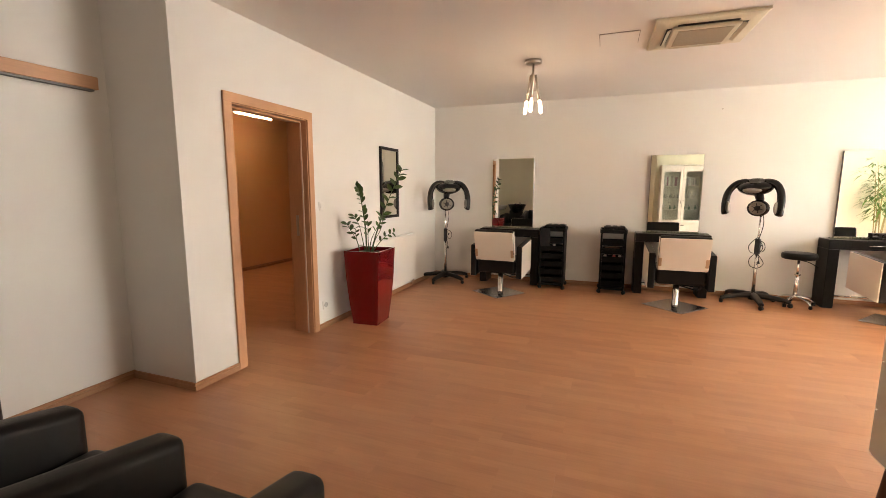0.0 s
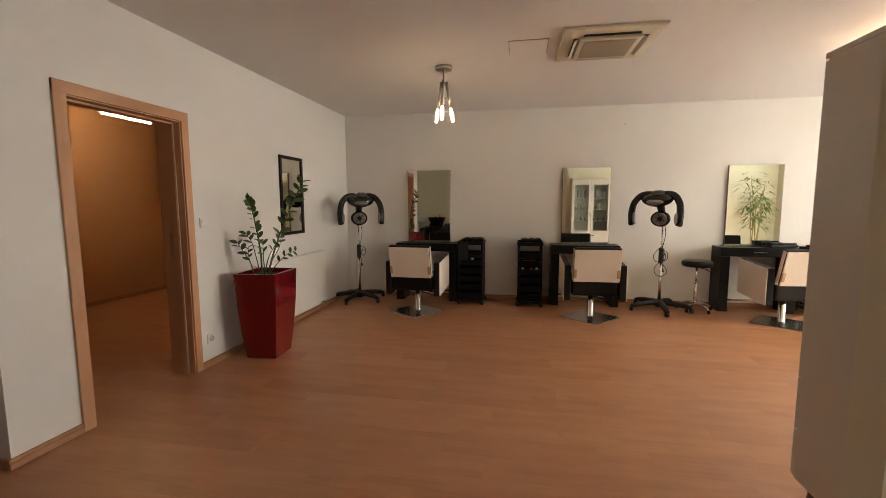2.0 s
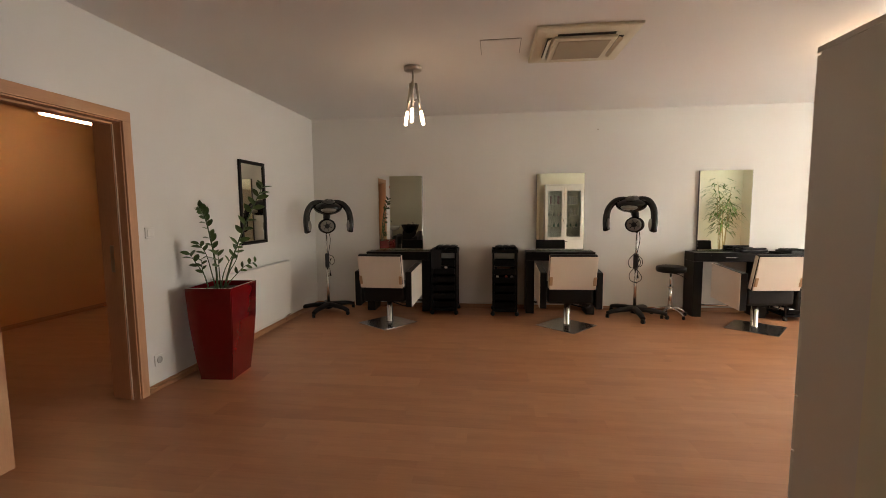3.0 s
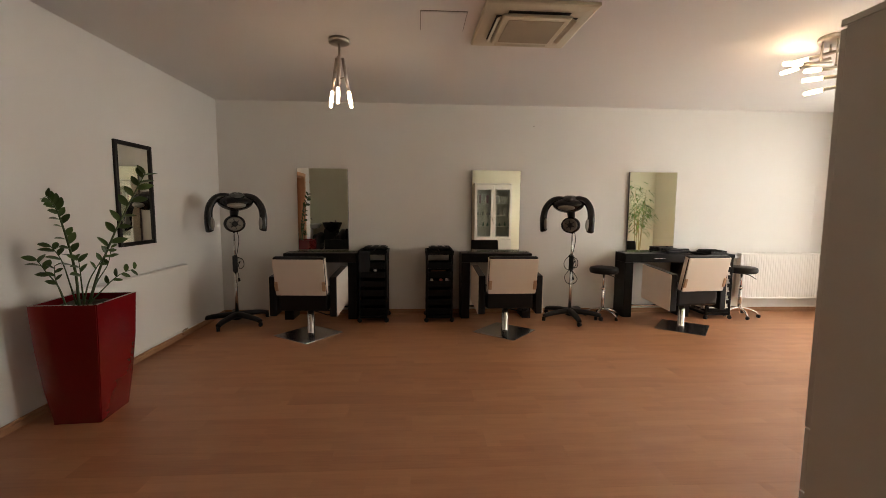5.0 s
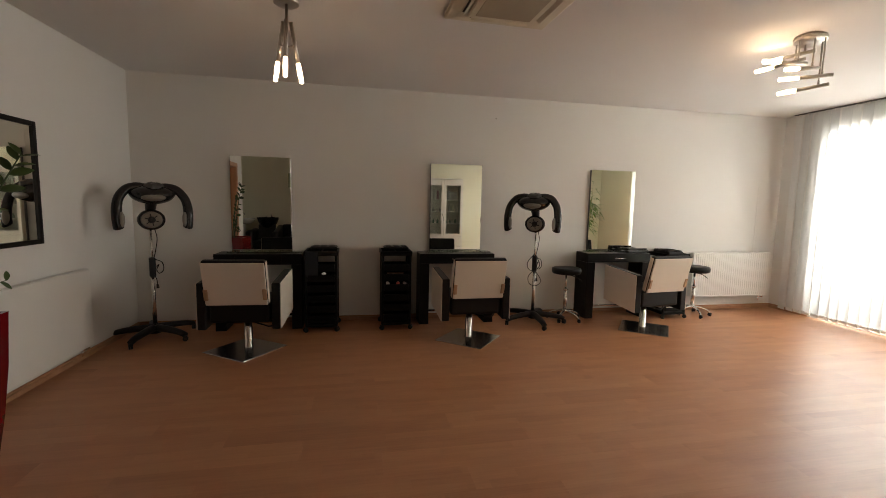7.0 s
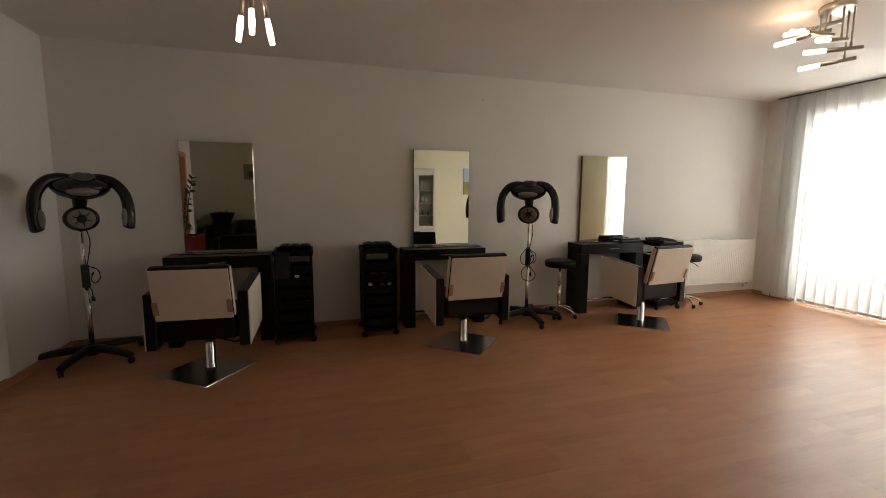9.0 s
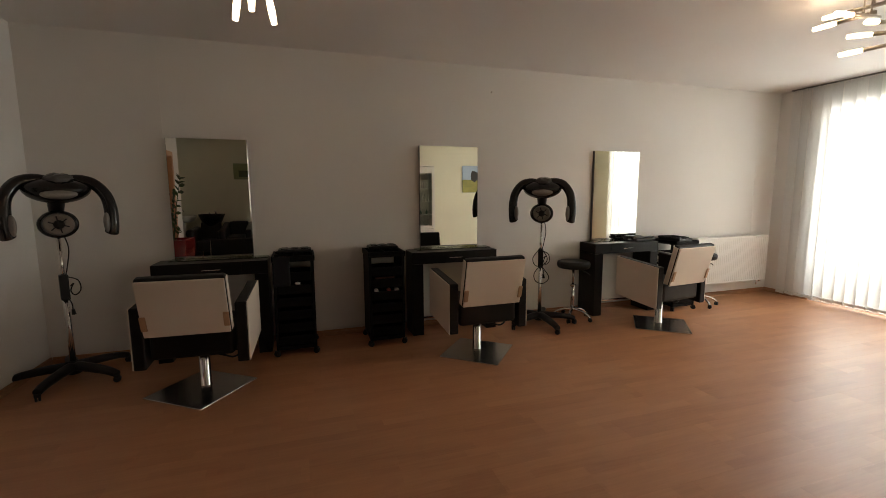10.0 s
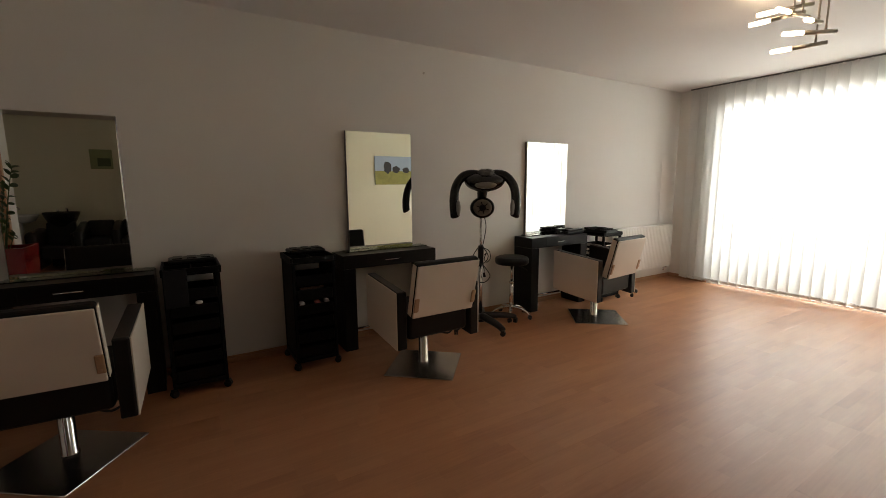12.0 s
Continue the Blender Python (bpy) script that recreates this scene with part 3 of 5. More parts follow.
def caster_bm(r=0.024):
    bm = bmesh.new()
    for s in (-1, 1):
        wheel = bmesh.new()
        lathe(wheel, [(r * 0.5, -0.007), (r, -0.006), (r, 0.006), (r * 0.5, 0.007)], 14)
        turn(wheel, pose(0, s * 0.009, r, 90, 0, 0))
        me = bpy.data.meshes.new("tmp")
        wheel.to_mesh(me)
        wheel.free()
        bm.from_mesh(me)
        bpy.data.meshes.remove(me)
    box(bm, -0.016, 0.016, -0.018, 0.018, r * 1.2, r * 2.2, 0.004, 1)
    return bm


CASTER = mesh_of("caster", caster_bm(), BLACK_PLASTIC)
CASTER_SMALL = mesh_of("caster", caster_bm(0.019), BLACK_PLASTIC)


def trolley(x0, x1, y0, label, tilt_tray=False, open_side=False, yaw=0):
    w, d = (x1 - x0) / 2, 0.18
    t = thing("salon_trolley", label, "trolley", ((x0 + x1) / 2, y0 + d, 0), yaw, group="salon trolleys")
    for sx in (-1, 1):
        for sy in (-1, 1):
            part("corner_post", made(sx * (w - 0.012) - 0.012, sx * (w - 0.012) + 0.012, sy * (d - 0.014) - 0.014, sy * (d - 0.014) + 0.014, 0.05, 0.80, 0.005), CART_PLASTIC, t)
            piece("caster", CASTER, t, pose(sx * (w - 0.005), sy * (d - 0.005), 0, 0, 0, 25 * sx * sy))
        if not open_side:
            part("side_panel", made(sx * (w - 0.008) - 0.004, sx * (w - 0.008) + 0.004, -d + 0.03, d - 0.03, 0.10, 0.79, 0.002), CART_PLASTIC, t)
    part("bottom_tray", made(-w, w, -d, d, 0.05, 0.085, 0.008), CART_PLASTIC, t)
    # drawers with a lip in front and hollow trays
    dz = 0.108
    for k in range(6):
        z = 0.095 + k * dz
        bm = bmesh.new()
        x = w - 0.028
        box(bm, -x, x, -d + 0.006, d - 0.03, z, z + 0.006)
        box(bm, -x, x, -d - 0.004, -d + 0.006, z, z + (0.062 if open_side else 0.076), 0.003, 1)
        box(bm, -x, x, d - 0.036, d - 0.03, z + 0.006, z + 0.06)
        for s in (-1, 1):
            box(bm, s * x - 0.003, s * x + 0.003, -d + 0.006, d - 0.036, z + 0.006, z + 0.06)
        dr = part("drawer", bm, CART_PLASTIC, t)
        if open_side:
            part("drawer_edge", made(-x + 0.01, x - 0.01, -d - 0.0075, -d - 0.0045, z + 0.052, z + 0.066, 0.001, segments=1), WHITE_PLASTIC, dr, "white edge strip")
            for s in (-1, 1):
                part("drawer_edge", made(s * (x + 0.005) - 0.0015, s * (x + 0.005) + 0.0015, -d + 0.01, d - 0.04, z + 0.03, z + 0.062, 0.001, segments=1), WHITE_PLASTIC, dr, "white edge strip")
    top = bmesh.new()
    box(top, -w - 0.008, w + 0.008, -d - 0.008, d + 0.008, 0.80, 0.812, 0.004, 1)
    for s in (-1, 1):
        box(top, s * w - 0.008, s * w + 0.008, -d - 0.008, d + 0.008, 0.812, 0.848, 0.005, 2)
        box(top, -w + 0.008, w - 0.008, s * d - 0.008, s * d + 0.008, 0.812, 0.846, 0.005, 2)
    box(top, -0.004, 0.004, -d + 0.008, d - 0.008, 0.812, 0.838, 0.001, 1)
    box(top, -w + 0.008, w - 0.008, 0.02, 0.028, 0.812, 0.838, 0.001, 1)
    part("top_tray", top, CART_PLASTIC, t, "black top tray with compartments")
    roll = bmesh.new()
    box(roll, -w + 0.035, w - 0.01, 0.02, d + 0.012, 0.846, 0.874, 0.012, 3)
    for k in range(3):
        box(roll, -w + 0.06 + k * 0.085, -w + 0.12 + k * 0.085, 0.05, d - 0.01, 0.872, 0.881, 0.004, 1)
    if not open_side:
        part("tool_holder", roll, BLACK_PLASTIC, t, "black tool holder on the tray rim")
    return t


trolley(-0.79, -0.465, 5.965, "black plastic salon trolley with shut drawers", yaw=0)
trolley(-0.01, 0.305, 5.955, "black plastic salon trolley holding coloured tint tubes")
trolley(3.43, 3.745, 5.99, "black salon trolley with white edged open drawers", open_side=True).scale = (1, 1, 0.95)

# hand towel hung over the first trolley's front
tw = bmesh.new()
box(tw, -0.785, -0.655, 5.938, 5.951, 0.60, 0.842, 0.004, 2)
solid("black_towel", tw, surface("black_cloth", (0.012, 0.012, 0.014), 0.95, grain=200.0, vary=0.3, relief=0.5), "small black cloth hanging on the trolley front", "towel")


def tint_cap(x, y, z, colour, nm, r=0.019):
    bm = bmesh.new()
    lathe(bm, [(r * 0.85, -0.035), (r * 0.85, 0.0), (r, 0.002), (r, 0.018), (r * 0.85, 0.021), (r * 0.3, 0.0215)], 16)
    turn(bm, pose(x, y, z, 90, 0, 0))
    solid("tint_tube", bm, plain("cap_" + nm, colour, 0.35), nm + " capped tint tube lying in the trolley", "tube", group="tint tubes")


for k, (x, c, nm) in enumerate(((0.055, (0.75, 0.72, 0.68), "white"), (0.165, (0.38, 0.07, 0.06), "red"), (0.235, (0.45, 0.42, 0.42), "grey"))):
    tint_cap(x, 5.985, 0.499, c, nm)
cb = bmesh.new()
for k in range(14):
    box(cb, 0.05 + k * 0.012, 0.056 + k * 0.012, 5.958, 5.985, 0.608, 0.612)
box(cb, 0.045, 0.225, 5.985, 5.998, 0.607, 0.617, 0.002, 1)
solid("comb", cb, plain("brown_comb", (0.22, 0.11, 0.06), 0.4), "brown comb lying on a trolley drawer", "comb")
sp = bmesh.new()
bmesh.ops.create_icosphere(sp, subdivisions=3, radius=1.0)
for v in sp.verts:
    v.co = Vector((v.co.x * 0.022, v.co.y * 0.018, v.co.z * 0.013)) * (1 + 0.08 * noise.noise(v.co * 3))
turn(sp, pose(-0.60, 5.962, 0.616))
solid("sponge", sp, plain("white_sponge", (0.72, 0.70, 0.66), 0.9), "small white sponge lying in a trolley drawer", "sponge")

# hair tools and trays lying near the third place
hd = thing("hair_straightener", "black hair tool lying on the desk end", "hair tool", (3.17, 6.19, 0.80), 8)
part("body", made(-0.17, 0.15, -0.03, 0.03, 0.002, 0.034, 0.012, segments=3), BLACK_PLASTIC, hd)
part("upper_arm", made(-0.16, 0.13, -0.026, 0.026, 0.036, 0.056, 0.008, segments=2), BLACK_GLOSS, hd)
cd = bmesh.new()
tube(cd, smooth_path([(0.15, 0, 0.015), (0.2, 0.03, 0.01), (0.16, 0.07, 0.007), (0.05, 0.08, 0.007), (-0.05, 0.06, 0.007), (-0.02, 0.045, 0.007)], 5), 0.004, 6)
part("cord", cd, BLACK_PLASTIC, hd)
for k, (x, yw) in enumerate(((3.53, 3), (3.64, -4))):
    tr = thing("tint_tray", "open black tool tray standing on the trolley", "tray", (x, 6.10 + 0.14 * k, 0.8065), yw, group="trays on the trolley")
    part("floor", made(-0.10, 0.10, -0.13, 0.13, 0.0, 0.005, 0.001, segments=1), BLACK_PLASTIC, tr)
    for s in (-1, 1):
        part("rim", made(s * 0.10 - 0.004, s * 0.10 + 0.004, -0.13, 0.13, 0.0, 0.028, 0.002, segments=1), BLACK_PLASTIC, tr)
        part("rim", made(-0.096, 0.096, s * 0.13 - 0.004, s * 0.13 + 0.004, 0.0, 0.028, 0.002, segments=1), BLACK_PLASTIC, tr)
# small black holder with openings beside the third mirror
ho = thing("tool_stand", "small black tool stand on the desk before the mirror", "stand", (3.06, 6.25, 0.809), -6)
part("tray", made(-0.10, 0.10, -0.035, 0.035, 0.0, 0.012, 0.003), BLACK_PLASTIC, ho)
part("upper_rail", made(-0.10, 0.10, -0.035, 0.035, 0.042, 0.052, 0.003), BLACK_PLASTIC, ho)
for x in (-0.092, 0.0, 0.092):
    part("upright", made(x - 0.006, x + 0.006, -0.03, 0.03, 0.011, 0.043, 0.001, segments=1), BLACK_PLASTIC, ho)


# ---- hair dryers on stands ----
def star_foot(parent, n, radius, z_hub, z_end, width, mat, caster, start, caster_r):
    for k in range(n):
        a = start + 360.0 * k / n
        bm = bmesh.new()
        pts = smooth_path([(0.02, 0, z_hub), (radius * 0.45, 0, z_hub - 0.006), (radius * 0.8, 0, (z_hub + z_end) / 2), (radius, 0, z_end)], 4)
        tube(bm, pts, [width * (1.0 - 0.35 * i / (len(pts) - 1)) for i in range(len(pts))], 8, squash=1.25, up=(0, 0, 1))
        turn(bm, pose(0, 0, 0, 0, 0, a))
        leg = part("leg", bm, mat, parent)
        piece("caster", caster, leg, pose(radius * math.cos(radians(a)), radius * math.sin(radians(a)), 0, 0, 0, a + 40))


def hood_dryer(label, at, yaw, foot):
    t = thing("hood_dryer", label, "hair dryer", (at[0], at[1], 0), yaw, group="standing hair dryers")
    hub = bmesh.new()
    lathe(hub, [(0.045, 0.045), (0.05, 0.05), (0.05, 0.10), (0.034, 0.125), (0.026, 0.14)], 20)
    part("hub", hub, BLACK_PLASTIC, t)
    star_foot(t, 5, 0.362, 0.100, 0.060, 0.036, BLACK_PLASTIC, CASTER, foot - yaw, 0.024)
    pole = bmesh.new()
    tube(pole, [(0, 0, 0.13), (0, 0, 0.62)], 0.019, 16)
    part("lower_pole", pole, CHROME, t, "chrome lower pole")
    pole = bmesh.new()
    tube(pole, [(0, 0, 0.6), (0, 0, 1.08)], 0.013, 14)
    part("upper_pole", pole, CHROME, t, "thin chrome upper pole")
    part("control_box", made(-0.026, 0.026, -0.032, 0.026, 0.60, 0.785, 0.008, segments=3), BLACK_PLASTIC, t, "black plastic clamp and control box")
    # round back fan, facing the front
    fan = bmesh.new()
    lathe(fan, [(0.06, -0.05), (0.10, -0.035), (0.112, 0.0), (0.108, 0.025), (0.090, 0.036), (0.078, 0.030)], 32, sx=1.0, sy=0.86)
    turn(fan, pose(0, -0.115, 1.152, 90, 0, 0))
    f = part("fan_housing", fan, BLACK_GLOSS, t, "round glossy black fan housing")
    ring = bmesh.new()
    lathe(ring, [(0.084, 0.028), (0.084, 0.037), (0.072, 0.042), (0.050, 0.037), (0.036, 0.037)], 32, sx=1.0, sy=0.9)
    turn(ring, pose(0, -0.115, 1.152, 90, 0, 0))
    part("fan_grille", ring, GREY_GRILLE, f, "grey heater grille")
    hubc = bmesh.new()
    lathe(hubc, [(0.032, 0.034), (0.030, 0.044), (0.010, 0.048)], 16)
    for k in range(6):
        b6 = bmesh.new()
        box(b6, -0.004, 0.004, 0.012, 0.058, 0.040, 0.047, 0.001, 1)
        turn(b6, pose(0, 0, 0, 0, 0, k * 60 + 12))
        me = bpy.data.meshes.new("tmp")
        b6.to_mesh(me)
        b6.free()
        hubc.from_mesh(me)
        bpy.data.meshes.remove(me)
    turn(hubc, pose(0, -0.115, 1.152, 90, 0, 0))
    part("fan_blades", hubc, BLACK_PLASTIC, f, "dark fan blades at rest")
    nk = bmesh.new()
    tube(nk, smooth_path([(0, 0.0, 1.06), (0, -0.035, 1.16), (0, -0.10, 1.27), (0, -0.22, 1.37)], 4), [0.022 + 0.0028 * i for i in range(13)], 14, squash=0.8, up=(1, 0, 0))
    part("neck", nk, BLACK_PLASTIC, t)
    # hood over the head
    hood = bmesh.new()
    bmesh.ops.create_uvsphere(hood, u_segments=32, v_segments=18, radius=1.0)
    for v in hood.verts:
        z = v.co.z * (0.10 if v.co.z < 0 else 0.066)
        v.co = Vector((v.co.x * 0.178, v.co.y * 0.125 - 0.03, z))
    for fc in hood.faces:
        fc.smooth = True
    turn(hood, pose(0, -0.26, 1.405, 12, 0, 0))
    h = part("hood", hood, BLACK_GLOSS, t, "glossy black hood")
    hg = bmesh.new()
    bmesh.ops.create_uvsphere(hg, u_segments=24, v_segments=10, radius=1.0)
    for v in hg.verts:
        v.co = Vector((v.co.x * 0.095, v.co.y * 0.045 - 0.128, v.co.z * 0.034 - 0.02))
    turn(hg, pose(0, -0.26, 1.405, 12, 0, 0))
    part("hood_grille", hg, GREY_GRILLE, h, "grey heater grille")
    dome = bmesh.new()
    bmesh.ops.create_uvsphere(dome, u_segments=28, v_segments=12, radius=1.0)
    for v in dome.verts:
        v.co *= 1.0 + 0.25 * noise.noise(v.co * 3.1 + Vector((4.0, at[0], 0.0)))
        v.co = Vector((v.co.x * 0.078 + 0.01, v.co.y * 0.085 - 0.03, v.co.z * 0.036 + 0.057))
    for fc in dome.faces:
        fc.smooth = True
    turn(dome, pose(0, -0.26, 1.405, 8, 0, 0))
    part("cap", dome, surface("smoked_cap", (0.09, 0.085, 0.08), 0.10, grain=40.0, vary=0.4, relief=0.4), h, "shiny smoked plastic cap")
    for s in (-1, 1):
        arm = bmesh.new()
        pts = smooth_path([(s * 0.05, -0.02, 1.450), (s * 0.14, -0.03, 1.452), (s * 0.235, -0.045, 1.425), (s * 0.302, -0.075, 1.35), (s * 0.325, -0.095, 1.26), (s * 0.325, -0.105, 1.17), (s * 0.318, -0.105, 1.105), (s * 0.314, -0.10, 1.085)], 5)
        n = len(pts)
        rad = [0.034 + 0.016 * min(1.0, 1.6 * i / n) for i in range(n)]
        rad[-1], rad[-2], rad[-3] = 0.020, 0.036, 0.045
        tube(arm, pts, rad, 16, squash=0.72, up=(s, 0, 0.2))
        turn(arm, pose(0, -0.25, 0) @ Matrix.Diagonal((0.81, 1, 1, 1)))
        a = part("side_arm", arm, BLACK_GLOSS, t, "curved glossy black side arm")
        pd = bmesh.new()
        bmesh.ops.create_uvsphere(pd, u_segments=20, v_segments=12, radius=1.0)
        for v in pd.verts:
            v.co = Vector((v.co.x * 0.020, v.co.y * 0.034, v.co.z * 0.068))
        for fc in pd.faces:
            fc.smooth = True
        turn(pd, pose(s * 0.232, -0.375, 1.165, 0, 0, s * -20))
        part("side_grille", pd, GREY_GRILLE, a, "grey inner heater grille")
    cord = bmesh.new()
    tube(cord, smooth_path([(0.02, -0.01, 1.1), (0.045, -0.03, 0.98), (0.03, -0.03, 0.86), (0.012, -0.035, 0.78)], 5), 0.0042, 7)
    tube(cord, smooth_path([(0.02, -0.035, 0.77), (0.075, -0.045, 0.74), (0.085, -0.05, 0.67), (0.05, -0.05, 0.635), (0.03, -0.04, 0.67), (0.05, -0.04, 0.72), (0.03, -0.035, 0.70)], 5), 0.0042, 7)
    tube(cord, smooth_path([(0.01, -0.034, 0.62), (0.028, -0.036, 0.57), (0.03, -0.034, 0.53)], 4), 0.0042, 7)
    tube(cord, [(0.03, -0.034, 0.53), (0.034, -0.034, 0.49)], [0.009, 0.014], 8)
    part("cord", cord, BLACK_PLASTIC, t, "looped black power cord")
    return t, cord


hood_dryer("black hood dryer on a wheeled star foot in the corner", (-2.195, 6.00), 28, -27)
d2, _ = hood_dryer("black hood dryer on a wheeled star foot between two desks", (1.755, 6.075), -31, -20)
lp = bmesh.new()
tube(lp, smooth_path([(-0.005, -0.036, 0.80), (-0.075, -0.05, 0.70), (-0.05, -0.05, 0.62), (0.03, -0.05, 0.63), (0.065, -0.05, 0.70), (0.0, -0.036, 0.80)], 5), 0.0042, 7)
tube(lp, smooth_path([(0.0, -0.036, 0.62), (-0.06, -0.045, 0.54), (-0.045, -0.05, 0.46), (0.03, -0.05, 0.44), (0.085, -0.05, 0.50), (0.04, -0.045, 0.58), (0.0, -0.036, 0.62)], 5), 0.0042, 7)
part("cord_loop", lp, BLACK_PLASTIC, d2, "hanging loops of black cord")


def stool(label, x, y, yaw, foot):
    s = thing("stool", label, "stool", (x, y, 0), yaw, group="round wheeled stools")
    seat = bmesh.new()
    lathe(seat, [(0.13, 0.555), (0.158, 0.56), (0.170, 0.575), (0.172, 0.605), (0.165, 0.625), (0.14, 0.634), (0.04, 0.637)], 36)
    part("seat", seat, BLACK_LEATHER, s, "round black padded seat")
    col = bmesh.new()
    tube(col, [(0, 0, 0.12), (0, 0, 0.37)], 0.022, 16)
    part("lower_column", col, CHROME, s)
    col = bmesh.new()
    tube(col, [(0, 0, 0.37), (0, 0, 0.556)], 0.013, 14)
    part("upper_column", col, CHROME, s)
    part("collar", turn(made(-0.026, 0.026, -0.026, 0.026, 0.36, 0.378, 0.006), pose(0, 0, 0, 0, 0, 45)), CHROME, s)
    hub = bmesh.new()
    lathe(hub, [(0.02, 0.085), (0.034, 0.09), (0.034, 0.12), (0.022, 0.128)], 18)
    part("hub", hub, CHROME, s)
    star_foot(s, 5, 0.205, 0.108, 0.042, 0.015, CHROME, CASTER_SMALL, foot - yaw, 0.019)
    lev = bmesh.new()
    tube(lev, smooth_path([(0.0, 0.0, 0.545), (0.08, -0.03, 0.53), (0.15, -0.05, 0.49), (0.17, -0.055, 0.475)], 4), 0.005, 8)
    part("height_lever", lev, BLACK_PLASTIC, s, "black height lever")
    return s


stool("round black stool on a chrome wheeled foot by the desk", 2.19, 6.13, 0, -62)
stool("round black stool on a chrome wheeled foot by the radiator", 3.975, 6.14, 10, -30)


# ---- left wall ----
def planter():
    p = thing("planter", "tall tapered glossy red square planter", "planter", (-2.208, 3.802, 0), 4)
    bm = bmesh.new()

    def ring(h, z):
        return [bm.verts.new((sx * h, sy * h, z)) for sx, sy in ((-1, -1), (1, -1), (1, 1), (-1, 1))]
    rings = [ring(0.150, 0.0), ring(0.152, 0.012), ring(0.178, 0.22), ring(0.20, 0.47), ring(0.2125, 0.748), ring(0.2125, 0.755), ring(0.192, 0.755), ring(0.190, 0.70)]
    for r0, r1 in zip(rings, rings[1:]):
        for k in range(4):
            bm.faces.new((r0[k], r0[(k + 1) % 4], r1[(k + 1) % 4], r1[k]))
    bm.faces.new(list(reversed(rings[0])))
    bm.faces.new(rings[-1])
    up = [e for e in bm.edges if abs(e.verts[0].co.z - e.verts[1].co.z) > 0.05]
    bmesh.ops.bevel(bm, geom=up, offset=0.006, segments=2, affect='EDGES')
    slim = Matrix.Diagonal((0.885, 0.97, 1.0, 1.0))
    part("pot", turn(bm, slim), RED_GLOSS, p)
    so = bmesh.new()
    g = 10
    vs = [[so.verts.new((-0.186 + 0.372 * i / g, -0.186 + 0.372 * j / g, 0.715 + 0.010 * noise.noise(Vector((i * 1.3, j * 1.7, 0))))) for i in range(g + 1)] for j in range(g + 1)]
    for j in range(g):
        for i in range(g):
            so.faces.new((vs[j][i], vs[j][i + 1], vs[j + 1][i + 1], vs[j + 1][i]))
    part("soil", turn(so, slim), SOIL, p, "dark potting soil")


planter()


def leaf_mesh(name, length, width, fold, mat):
    bm = bmesh.new()
    n = 6
    mid, le, ri = [], [], []
    for k in range(n + 1):
        u = k / n
        w = width * math.sin(math.pi * min(1.0, u * 0.93 + 0.05)) ** 0.8 * 0.5
        z = -0.10 * length * u * u
        mid.append(bm.verts.new((u * length, 0, z)))
        le.append(bm.verts.new((u * length, w, z + fold * w)))
        ri.append(bm.verts.new((u * length, -w, z + fold * w)))
    for a, b2 in ((mid, le), (ri, mid)):
        for k in range(n):
            f = bm.faces.new((a[k], a[k + 1], b2[k + 1], b2[k]))
            f.smooth = True
    return mesh_of(name, bm, mat)


